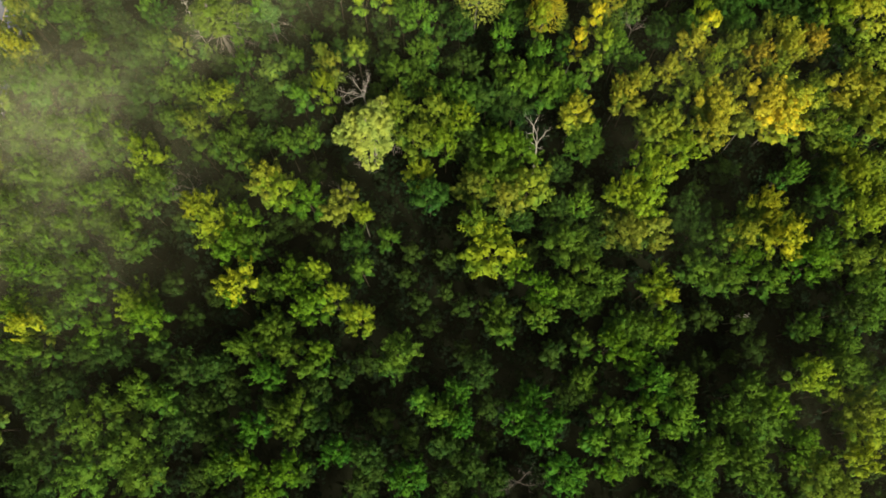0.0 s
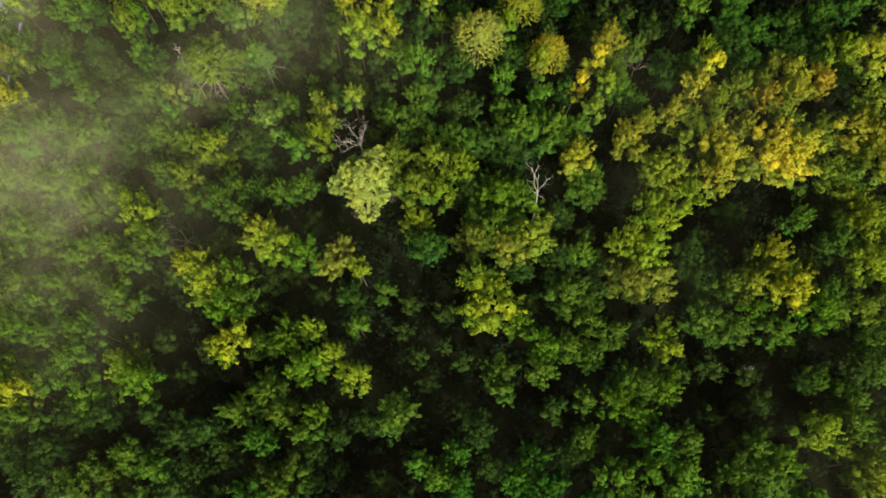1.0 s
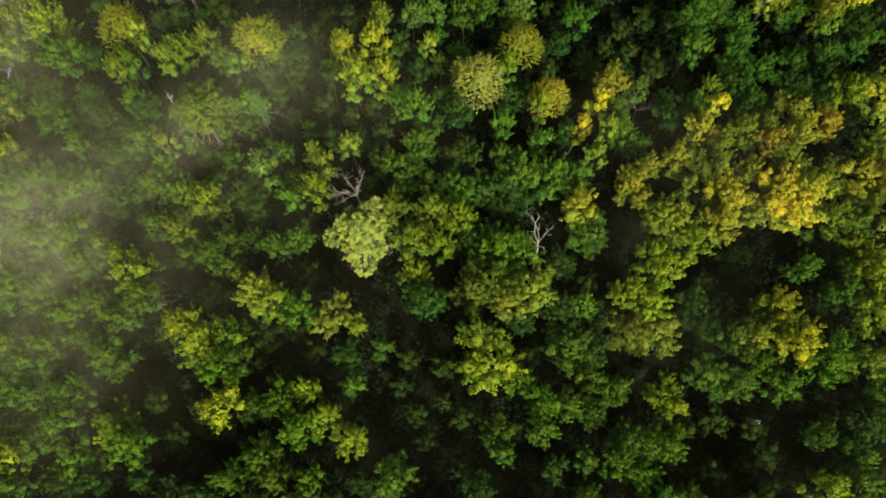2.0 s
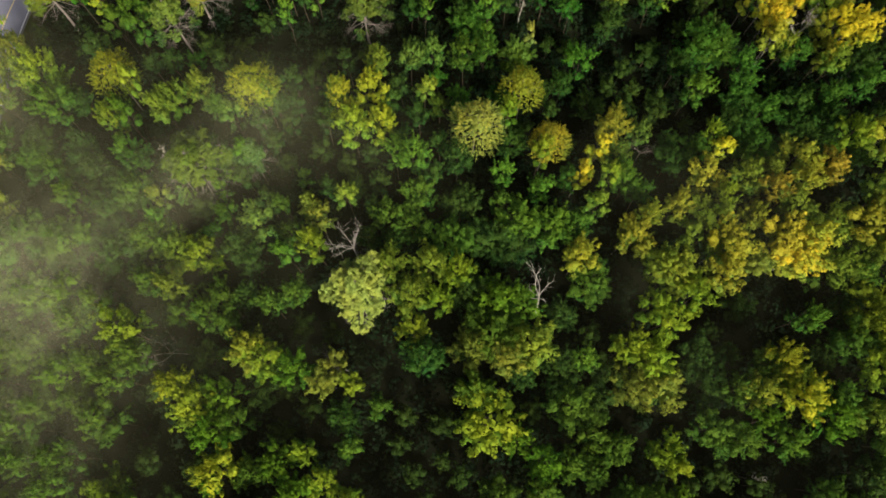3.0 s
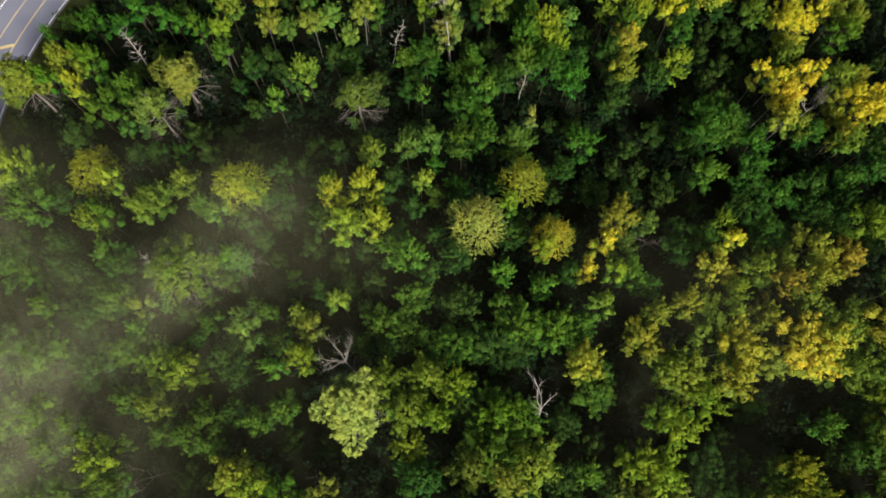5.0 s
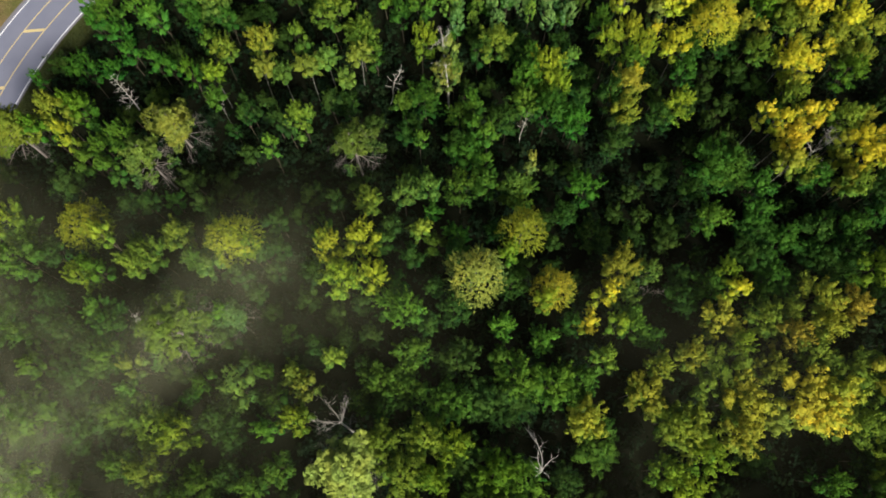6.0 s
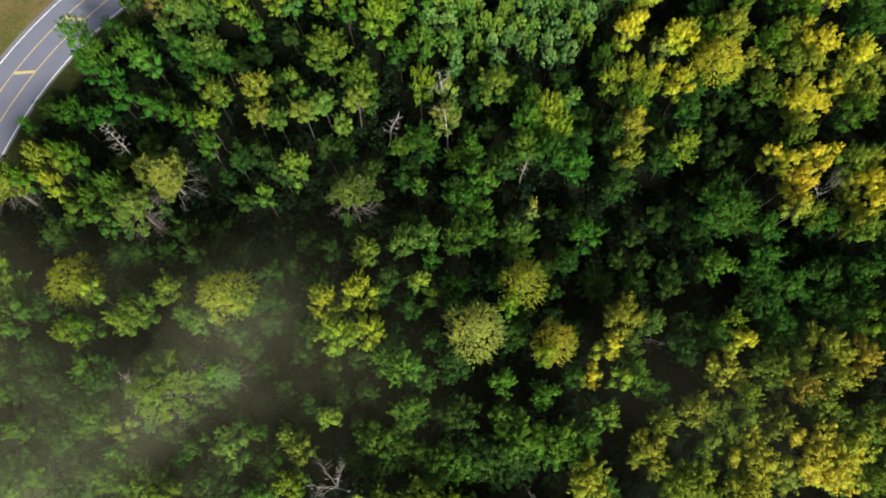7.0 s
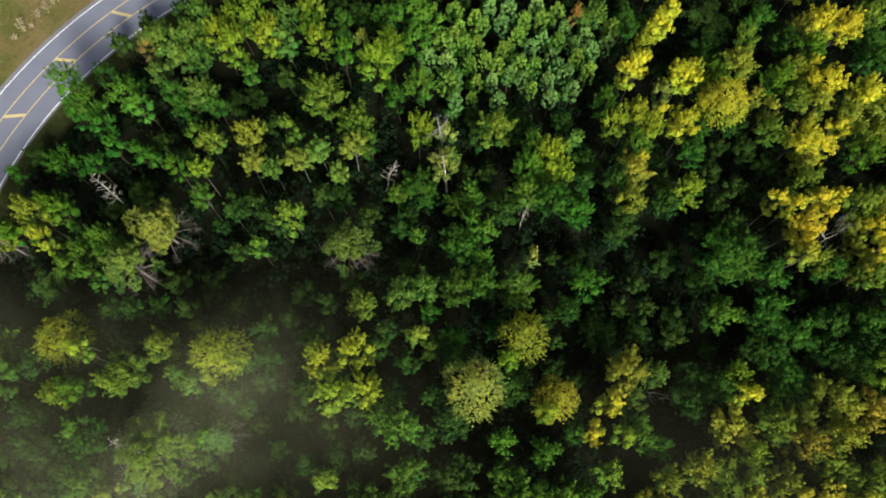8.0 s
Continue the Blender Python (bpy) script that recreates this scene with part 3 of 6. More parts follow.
# ---- the forest, tree by tree: x, y, height, crown radius, leaf hue, shape ----
plant(-58.1, 127.5, 15.4, 3.1, "B")
plant(-55.4, 125.5, 15.7, 3.1, "B")
plant(-57.2, 124.0, 13.1, 2.3, "C")
plant(-54.3, 131.8, 10.9, 2.5, "F")
plant(-53.5, 122.6, 13.4, 2.5, "C")
plant(-50.7, 128.1, 13.9, 3.4, "B")
plant(-50.3, 132.1, 10.2, 2.3, "E")
plant(-44.0, 129.2, 13.5, 2.4, "E")
plant(-45.2, 138.6, 14.3, 3.9, "N")
plant(-41.6, 138.9, 14.9, 4.0, "N")
plant(-47.8, 136.8, 12.1, 2.3, "RO")
plant(-43.5, 135.5, 13.8, 2.7, "N")
plant(-45.5, 133.2, 13.2, 2.7, "N")
plant(-40.6, 135.7, 14.0, 3.1, "N")
plant(-38.4, 129.2, 14.1, 3.5, "N")
plant(-42.0, 128.0, 11.0, 2.9, "E")
plant(-36.9, 128.3, 11.6, 2.5, "E")
plant(-47.2, 126.0, 14.5, 2.6, "B")
plant(-43.1, 143.7, 11.4, 2.5, "F")
plant(-36.3, 139.4, 17.0, 3.3, "LY")
plant(-34.0, 143.7, 15.4, 3.3, "L")
plant(-34.0, 136.7, 17.1, 3.0, "L")
plant(-28.5, 141.0, 15.4, 3.6, "LY")
plant(-25.6, 140.7, 14.2, 2.7, "N")
plant(-19.9, 140.5, 15.3, 3.2, "L")
plant(-21.6, 144.1, 15.0, 2.8, "M")
plant(-15.2, 136.8, 17.3, 2.4, "M")
plant(-12.5, 140.8, 13.8, 1.6, "P")
plant(-7.3, 140.0, 15.6, 3.6, "L")
plant(-9.5, 135.7, 17.6, 4.4, "L")
plant(-6.3, 131.6, 13.3, 2.8, "E")
plant(-2.3, 133.5, 14.6, 3.5, "B")
plant(-18.2, 129.0, 16.8, 4.4, "OM")
plant(-13.8, 126.2, 14.0, 3.8, "OM")
plant(-13.3, 124.3, 14.4, 2.7, "Q")
plant(-31.2, 133.2, 12.3, 2.2, "B")
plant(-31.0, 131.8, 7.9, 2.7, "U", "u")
plant(-29.9, 120.4, 16.8, 3.1, "OY")
plant(-23.4, 121.4, 16.6, 2.1, "OM")
plant(-36.7, 120.2, 13.4, 2.9, "OM")
plant(-39.0, 121.7, 13.5, 2.2, "Q")
plant(-48.1, 118.5, 11.4, 2.4, "C")
plant(-52.3, 119.5, 11.4, 2.6, "C")
plant(-45.7, 118.2, 11.2, 2.1, "C")
plant(-55.1, 116.2, 11.8, 2.6, "C")
plant(-58.8, 115.6, 12.6, 2.9, "C")
plant(-66.1, 114.0, 9.0, 1.6, "C")
plant(-41.1, 114.8, 14.8, 1.9, "M")
plant(-37.0, 114.7, 13.5, 2.3, "L", "s")
plant(-29.4, 115.8, 13.5, 2.6, "O", "s")
plant(-25.6, 115.5, 13.5, 2.6, "N", "s")
plant(-21.5, 117.2, 13.5, 2.9, "O", "s")
plant(-18.5, 119.5, 13.5, 3.3, "N", "s")
plant(-13.3, 119.8, 13.5, 3.0, "O", "s")
plant(-14.9, 115.6, 13.5, 2.5, "N", "s")
plant(-10.8, 122.0, 12.7, 2.7, "Q")
plant(-27.3, 109.0, 15.1, 2.6, "U")
plant(-24.5, 106.5, 14.5, 2.4, "D")
plant(-22.1, 107.4, 15.0, 3.0, "OM")
plant(-17.4, 111.1, 13.6, 2.6, "D")
plant(-13.0, 102.3, 16.5, 3.5, "OM", "p")
plant(-31.3, 109.7, 12.7, 2.0, "U")
plant(-2.6, 124.0, 16.3, 3.0, "L")
plant(2.1, 118.3, 14.0, 2.9, "P")
plant(-1.9, 114.9, 11.4, 4.0, "E")
plant(-5.5, 112.7, 11.4, 2.5, "Q")
plant(-4.2, 109.8, 9.9, 2.5, "F")
plant(-60.6, 105.9, 17.2, 3.4, "OY")
plant(-58.6, 108.7, 15.3, 2.7, "M")
plant(-61.7, 103.0, 17.1, 2.3, "M")
plant(-58.0, 101.6, 15.9, 2.1, "LY")
plant(-50.0, 103.5, 14.0, 2.9, "B")
plant(-54.4, 104.4, 12.6, 2.2, "F")
plant(-50.7, 110.7, 15.0, 1.9, "W", "d")
plant(-8.9, 116.6, 16.0, 1.5, "W", "d")
plant(-34.2, 107.1, 8.4, 1.7, "F")
plant(-48.1, 113.3, 6.9, 3.2, "U", "u")
plant(-52.2, 110.2, 6.8, 2.9, "U", "u")
plant(-33.7, 129.7, 8.5, 3.1, "U", "u")
plant(4.0, 152.8, 9.3, 1.9, "T", "y")
plant(7.7, 151.5, 10.0, 1.7, "T", "y")
plant(5.0, 148.8, 10.2, 1.7, "T", "y")
plant(8.7, 145.6, 10.5, 1.6, "T", "y")
plant(12.5, 144.6, 10.3, 1.6, "T", "y")
plant(7.0, 140.9, 11.0, 1.5, "T", "y")
plant(7.8, 137.7, 9.8, 1.5, "T", "y")
plant(10.8, 138.2, 9.8, 1.5, "S", "y")
plant(15.8, 148.1, 10.7, 1.9, "T", "y")
plant(17.6, 152.0, 11.0, 1.7, "T", "y")
plant(20.9, 148.3, 9.7, 1.7, "S", "y")
plant(23.6, 148.0, 10.5, 1.7, "T", "y")
plant(25.9, 151.6, 10.2, 1.7, "S", "y")
plant(16.1, 141.9, 11.6, 1.8, "T", "y")
plant(16.6, 139.2, 9.8, 1.6, "S", "y")
plant(18.1, 137.0, 10.5, 1.4, "T", "y")
plant(21.6, 139.4, 10.2, 1.6, "S", "y")
plant(23.4, 142.8, 10.4, 1.7, "S", "y")
plant(25.1, 140.4, 11.6, 1.7, "S", "y")
plant(21.8, 135.7, 10.6, 1.6, "S", "y")
plant(25.8, 137.4, 10.9, 1.6, "S", "y")
plant(7.0, 134.0, 9.3, 1.6, "T", "y")
plant(4.2, 132.0, 11.7, 1.5, "S", "y")
plant(21.0, 153.2, 10.7, 1.7, "T", "y")
plant(30.5, 154.8, 10.3, 2.5, "T", "y")
plant(34.7, 152.3, 10.4, 2.4, "T", "y")
plant(33.8, 148.6, 10.6, 2.0, "S", "y")
plant(11.9, 133.2, 10.9, 1.6, "S", "y")
plant(20.1, 155.8, 10.4, 1.8, "S", "y")
plant(14.3, 154.0, 11.5, 1.7, "S", "y")
plant(10.8, 153.2, 10.9, 1.7, "S", "y")
plant(13.2, 151.0, 10.4, 1.7, "S", "y")
plant(11.8, 141.2, 10.8, 1.6, "T", "y")
plant(18.5, 145.7, 10.4, 1.7, "S", "y")
plant(13.9, 139.5, 10.4, 1.6, "S", "y")
plant(29.4, 150.5, 10.3, 1.8, "S", "y")
plant(30.2, 145.8, 11.4, 1.7, "S", "y")
plant(29.3, 141.3, 11.0, 1.9, "T", "y")
plant(26.4, 152.5, 14.1, 1.6, "RO")
plant(2.4, 136.0, 11.2, 2.1, "T", "y")
plant(1.8, 144.3, 10.6, 2.4, "T", "y")
plant(-0.7, 146.5, 15.2, 4.3, "B")
plant(-2.9, 142.9, 14.2, 3.3, "B")
plant(2.9, 140.3, 11.3, 2.3, "S", "y")
plant(3.4, 146.8, 10.5, 1.8, "T", "y")
plant(18.8, 141.4, 11.4, 1.5, "T", "y")
plant(9.7, 142.0, 11.3, 1.5, "T", "y")
plant(14.1, 144.6, 10.4, 1.6, "T", "y")
plant(27.4, 145.1, 10.8, 1.7, "T", "y")
plant(4.4, 136.6, 10.8, 1.6, "S", "y")
plant(9.4, 150.4, 10.1, 1.6, "T", "y")
plant(5.5, 144.9, 10.7, 1.6, "T", "y")
plant(22.4, 144.9, 9.5, 1.6, "S", "y")
plant(24.5, 154.5, 11.5, 1.8, "T", "y")
plant(27.1, 148.4, 9.8, 1.6, "S", "y")
plant(-0.8, 141.7, 9.9, 2.3, "S", "y")
plant(10.3, 126.1, 15.5, 4.0, "OM")
plant(7.8, 125.4, 11.5, 2.6, "F")
plant(15.7, 128.0, 10.2, 3.5, "F")
plant(13.7, 131.4, 8.0, 2.6, "F")
plant(20.5, 120.0, 17.4, 4.0, "LY")
plant(17.8, 123.1, 15.3, 3.1, "B")
plant(21.8, 117.9, 15.6, 2.9, "L")
plant(15.7, 118.2, 16.1, 3.4, "B")
plant(18.8, 117.0, 13.8, 2.9, "B")
plant(24.8, 126.1, 11.7, 2.4, "N")
plant(31.2, 134.1, 14.5, 2.9, "B")
plant(24.2, 130.9, 10.1, 2.8, "F")
plant(27.9, 123.8, 9.3, 3.3, "F")
plant(24.5, 113.3, 13.2, 3.5, "E")
plant(27.0, 119.0, 10.0, 2.7, "F")
plant(35.9, 130.4, 18.0, 3.3, "LY")
plant(32.9, 128.1, 16.6, 2.8, "L")
plant(38.8, 128.6, 16.0, 2.9, "LY")
plant(41.8, 131.6, 14.7, 1.7, "Y")
plant(36.7, 125.6, 14.7, 3.7, "B")
plant(34.7, 119.4, 16.3, 3.8, "YO")
plant(32.3, 117.2, 15.1, 3.7, "F")
plant(36.4, 122.1, 15.4, 2.2, "Y")
plant(34.1, 114.8, 15.7, 3.6, "OY")
plant(33.7, 113.1, 12.7, 3.2, "U")
plant(43.6, 151.7, 16.3, 3.7, "Y")
plant(46.4, 154.9, 14.8, 2.6, "Y")
plant(39.2, 144.6, 16.8, 2.8, "LY")
plant(37.4, 139.9, 17.8, 3.1, "Y")
plant(35.5, 140.1, 15.8, 2.4, "Y")
plant(41.9, 135.1, 16.9, 2.3, "P")
plant(46.9, 139.4, 16.2, 3.6, "Y")
plant(49.6, 140.3, 15.9, 3.1, "OY")
plant(46.2, 129.1, 15.3, 3.5, "Y")
plant(50.5, 131.2, 12.5, 3.0, "E")
plant(47.7, 124.9, 12.6, 2.9, "E")
plant(44.9, 116.4, 15.4, 3.7, "L")
plant(52.2, 123.0, 8.3, 3.2, "U", "u")
plant(42.2, 114.8, 12.0, 3.3, "F")
plant(53.9, 150.3, 10.1, 3.9, "F")
plant(56.1, 158.6, 7.1, 6.1, "U", "u")
plant(59.9, 128.3, 7.3, 3.8, "U", "u")
plant(56.5, 132.9, 11.5, 3.3, "F")
plant(63.6, 124.6, 7.7, 3.3, "U", "u")
plant(72.3, 110.7, 16.0, 2.2, "W", "d")
plant(9.6, 106.5, 16.4, 2.5, "B")
plant(7.4, 108.2, 14.9, 2.5, "B")
plant(3.3, 107.1, 11.6, 2.8, "F")
plant(6.3, 114.6, 12.5, 2.3, "B")
plant(30.4, 152.5, 13.8, 3.4, "N")
plant(37.7, 154.2, 11.3, 3.8, "E")
plant(-4.7, 147.6, 15.4, 4.1, "B")
plant(-8.8, 147.8, 12.2, 3.1, "E")
plant(-13.1, 149.5, 9.8, 3.1, "F")
plant(-16.5, 145.1, 13.0, 2.8, "E")
plant(-30.2, 143.7, 17.1, 3.1, "L")
plant(-26.4, 146.3, 12.6, 3.2, "N")
plant(-21.1, 146.2, 16.4, 3.1, "L")
plant(-39.5, 143.3, 13.3, 2.8, "N")
plant(53.5, 134.2, 18.7, 4.1, "GY", "r")
plant(51.4, 134.1, 15.3, 2.6, "Y")
plant(60.9, 137.5, 12.9, 2.6, "OY")
plant(58.4, 143.8, 15.0, 4.2, "OY")
plant(54.1, 140.6, 14.8, 4.3, "M")
plant(61.3, 150.8, 14.4, 2.9, "OM")
plant(65.6, 156.6, 11.8, 3.6, "E")
plant(75.7, 152.4, 16.9, 4.0, "Y")
plant(81.0, 152.7, 16.5, 3.8, "Y")
plant(73.3, 153.5, 14.0, 3.3, "OY")
plant(72.9, 147.0, 16.0, 3.7, "M")
plant(69.3, 150.6, 12.9, 3.3, "E")
plant(69.4, 142.8, 14.6, 4.1, "OY")
plant(72.9, 144.2, 15.3, 2.5, "Y")
plant(64.9, 140.2, 15.2, 3.8, "M")
plant(74.3, 138.5, 16.7, 4.0, "Y")
plant(72.3, 135.9, 15.2, 4.0, "OY")
plant(69.3, 137.0, 14.6, 3.3, "OM")
plant(81.7, 138.0, 16.7, 3.5, "Y")
plant(80.7, 136.2, 13.5, 3.2, "OY")
plant(78.3, 131.2, 15.2, 3.4, "OY")
plant(78.9, 128.8, 13.7, 2.6, "OM")
plant(67.4, 127.5, 16.8, 4.0, "Y")
plant(70.9, 126.0, 16.0, 3.9, "Y")
plant(74.5, 129.9, 14.5, 2.7, "Y")
plant(68.0, 122.8, 14.7, 2.9, "OY")
plant(62.2, 129.7, 16.1, 3.1, "OM")
plant(63.0, 133.9, 13.7, 2.5, "OY")
plant(84.5, 130.4, 12.3, 3.2, "OY")
plant(79.4, 124.1, 16.4, 3.5, "M")
plant(68.2, 118.7, 14.9, 3.8, "OM")
plant(69.2, 115.3, 15.8, 2.7, "GY")
plant(60.7, 114.1, 16.1, 2.4, "GY")
plant(72.5, 116.0, 14.9, 2.1, "Y")
plant(63.4, 109.6, 17.6, 3.2, "GY")
plant(65.4, 106.8, 16.7, 2.2, "GY")
plant(69.1, 112.2, 15.3, 2.5, "GY")
plant(65.5, 118.3, 10.0, 3.0, "F")
plant(76.5, 114.0, 16.0, 3.9, "OM")
plant(81.4, 116.3, 12.8, 2.8, "OY")
plant(75.8, 111.0, 13.1, 2.7, "OY")
plant(78.4, 109.7, 15.5, 2.8, "Y")
plant(74.8, 106.8, 12.5, 2.7, "OY")
plant(77.4, 105.0, 15.5, 2.7, "Y")
plant(74.5, 102.2, 14.1, 2.7, "OY")
plant(66.5, 104.2, 14.9, 3.2, "OM")
plant(87.5, 151.5, 11.7, 4.3, "E")
plant(85.7, 155.3, 15.8, 4.0, "OM")
plant(87.0, 146.6, 13.4, 3.7, "E")
plant(85.1, 134.8, 14.7, 3.5, "OY")
plant(-66.1, 102.6, 16.5, 4.0, "LY", "p")
plant(-56.3, 106.5, 15.9, 2.7, "M")
plant(-55.5, 99.4, 12.8, 2.7, "Q")
plant(-52.5, 101.1, 14.0, 2.8, "B")
plant(-50.7, 96.3, 14.2, 2.4, "Q")
plant(-41.9, 105.0, 16.5, 3.6, "OY", "p")
plant(-44.7, 98.4, 16.5, 3.0, "OM", "p")
plant(-35.8, 109.5, 13.5, 2.4, "G", "s")
plant(-31.6, 108.0, 12.8, 2.2, "F")
plant(-26.9, 102.1, 13.7, 2.1, "B")
plant(-11.0, 94.0, 14.0, 2.9, "OM")
plant(-5.2, 95.2, 13.0, 3.1, "N")
plant(-1.2, 97.6, 13.0, 3.3, "N")
plant(-5.4, 107.9, 9.1, 2.2, "F")
plant(-2.7, 105.3, 12.8, 1.8, "B")
plant(-15.4, 112.5, 10.5, 2.9, "F")
plant(-63.8, 87.0, 16.9, 4.4, "L")
plant(-61.7, 81.6, 15.9, 4.1, "Q")
plant(-53.0, 87.2, 16.1, 3.6, "LY", "r")
plant(-49.2, 84.7, 16.9, 2.1, "LY")
plant(-50.4, 79.8, 16.0, 2.7, "M")
plant(-44.7, 81.6, 16.3, 3.0, "OM")
plant(-42.1, 82.4, 17.4, 3.0, "OM")
plant(-39.3, 86.7, 14.0, 2.9, "OM")
plant(-30.4, 85.3, 17.4, 3.7, "LY", "r")
plant(-28.6, 84.1, 16.3, 2.5, "L")
plant(-34.8, 82.7, 15.0, 2.7, "Q")
plant(-27.7, 85.1, 10.6, 2.3, "F")
plant(-24.4, 85.7, 10.4, 2.5, "F")
plant(-22.0, 91.9, 8.5, 2.1, "U")
plant(-20.5, 96.1, 6.8, 2.7, "U")
plant(-16.3, 83.8, 16.8, 3.6, "LY")
plant(-11.6, 85.0, 17.7, 3.6, "LY")
plant(-14.3, 79.6, 16.9, 3.9, "L")
plant(-10.0, 80.6, 16.7, 3.4, "LY")
plant(-2.8, 89.6, 12.8, 2.4, "OM")
plant(-3.5, 84.8, 11.2, 2.6, "F")
plant(-49.5, 75.0, 13.0, 2.6, "B")
plant(-38.2, 71.5, 16.5, 4.6, "L", "p")
plant(-29.5, 73.2, 15.0, 2.5, "N", "p")
plant(-22.1, 71.7, 9.0, 2.0, "B")
plant(-59.1, 72.2, 9.1, 2.4, "F")
plant(-3.9, 75.5, 15.7, 3.7, "B")
plant(-1.1, 73.6, 11.1, 2.7, "F")
plant(-63.8, 76.2, 11.5, 3.9, "F")
plant(-57.4, 76.4, 10.8, 3.0, "F")
plant(-33.8, 68.4, 12.4, 1.6, "B")
plant(-41.1, 70.2, 16.0, 1.3, "W", "d")
plant(-60.1, 97.1, 7.8, 3.7, "U", "u")
plant(-34.8, 97.4, 6.8, 3.5, "U", "u")
plant(-20.1, 77.6, 7.2, 2.8, "U", "u")
plant(-59.3, 84.0, 9.6, 2.8, "F")
plant(5.5, 104.5, 11.9, 4.1, "E")
plant(4.1, 112.7, 10.0, 3.3, "Q")
plant(6.9, 112.8, 12.2, 2.6, "B")
plant(15.9, 114.2, 16.0, 3.4, "Q")
plant(12.8, 111.1, 12.7, 3.4, "F")
plant(19.9, 112.7, 17.2, 3.8, "E")
plant(8.3, 98.0, 14.1, 3.5, "G")
plant(4.4, 96.3, 13.6, 3.3, "Q")
plant(8.8, 102.9, 11.9, 2.0, "B")
plant(14.4, 97.2, 12.7, 4.2, "Q")
plant(13.9, 98.0, 14.6, 3.2, "N")
plant(15.4, 110.7, 11.5, 1.5, "W", "d")
plant(26.7, 99.3, 12.5, 3.9, "C")
plant(27.9, 91.7, 7.7, 4.1, "U")
plant(23.0, 95.0, 9.4, 3.1, "F")
plant(25.3, 111.2, 16.0, 2.8, "C")
plant(33.4, 109.6, 9.0, 3.4, "U")
plant(14.5, 88.1, 17.1, 3.8, "YM", "r")
plant(12.4, 86.2, 15.4, 2.4, "L")
plant(6.2, 81.5, 17.7, 4.4, "P", "r")
plant(18.4, 79.7, 16.1, 3.4, "YM", "r")
plant(17.4, 77.5, 16.8, 2.7, "L")
plant(27.1, 78.7, 16.5, 2.6, "Y")
plant(30.8, 83.7, 15.1, 4.0, "OY")
plant(24.2, 74.8, 14.6, 2.6, "Y")
plant(28.9, 73.7, 16.7, 2.6, "L")
plant(22.5, 74.4, 11.8, 2.7, "E")
plant(10.6, 73.4, 15.6, 2.8, "B")
plant(32.6, 73.7, 15.7, 3.0, "B")
plant(10.4, 91.0, 9.4, 2.6, "F")
plant(17.2, 71.8, 13.9, 3.1, "B")
plant(50.8, 105.2, 13.0, 6.0, "E")
plant(53.2, 103.4, 11.2, 4.4, "G")
plant(45.7, 100.4, 12.0, 3.0, "F")
plant(55.4, 105.4, 13.5, 3.7, "G")
plant(58.9, 101.2, 11.9, 3.5, "E")
plant(47.4, 94.0, 14.6, 3.9, "B")
plant(58.1, 93.6, 10.2, 4.8, "F")
plant(61.7, 91.5, 11.7, 3.9, "E")
plant(58.0, 87.5, 10.9, 4.4, "F")
plant(49.1, 84.9, 15.5, 2.9, "L")
plant(50.4, 80.3, 15.7, 2.5, "Y")
plant(46.5, 82.3, 11.6, 4.0, "E")
plant(46.9, 76.1, 15.3, 4.4, "OY")
plant(42.3, 80.0, 11.4, 4.1, "F")
plant(56.1, 76.4, 15.3, 4.4, "OM")
plant(64.7, 79.8, 15.4, 4.6, "OY")
plant(64.9, 74.8, 17.8, 3.2, "OY")
plant(71.0, 78.2, 14.3, 4.4, "YO")
plant(69.6, 93.6, 11.2, 4.5, "F")
plant(73.3, 89.3, 13.0, 4.0, "F")
plant(67.3, 88.9, 10.1, 3.7, "F")
plant(72.4, 86.3, 9.1, 4.0, "F")
plant(76.5, 85.4, 16.4, 4.6, "L")
plant(82.1, 97.4, 13.6, 4.0, "E")
plant(64.8, 114.7, 14.2, 2.7, "Y")
plant(64.1, 104.6, 18.6, 2.6, "YM")
plant(82.8, 107.9, 15.9, 4.1, "Y")
plant(76.1, 101.2, 15.5, 3.0, "OM")
plant(81.0, 101.3, 14.3, 3.4, "D")
plant(68.4, 103.2, 14.7, 3.3, "E")
plant(70.8, 109.0, 16.0, 2.9, "W", "d")
plant(41.1, 105.0, 6.6, 3.9, "U", "u")
plant(42.1, 93.8, 6.9, 3.8, "U", "u")
plant(35.2, 92.0, 7.3, 3.3, "U", "u")
plant(14.6, 85.8, 6.7, 2.9, "U", "u")
plant(-30.3, 74.7, 15.8, 2.4, "M")
plant(-57.1, 72.4, 11.6, 2.4, "F")
plant(-59.1, 70.4, 13.6, 2.2, "G")
plant(-50.0, 69.5, 11.5, 3.1, "D")
plant(-26.8, 78.0, 10.5, 2.2, "F")
plant(-40.1, 77.9, 10.0, 2.1, "F")
plant(-30.8, 70.9, 11.8, 2.3, "D")
plant(-27.6, 67.2, 12.6, 2.2, "D")
plant(-35.9, 72.9, 9.8, 2.2, "F")
plant(-61.8, 84.8, 13.8, 3.2, "Q")
plant(-10.0, 71.9, 10.4, 2.5, "D")
plant(-15.5, 75.6, 8.1, 2.5, "U", "u")
plant(-24.5, 66.3, 13.8, 2.1, "Q")
plant(-42.9, 66.0, 14.2, 2.3, "O")
plant(-59.2, 78.0, 9.2, 2.5, "F")
plant(-46.0, 85.8, 10.8, 1.9, "Q")
plant(-52.6, 79.7, 15.1, 2.8, "L")
plant(-39.6, 87.9, 10.8, 2.3, "U")
plant(-27.0, 87.2, 7.3, 1.9, "U")
plant(-33.5, 80.8, 14.3, 2.3, "N")
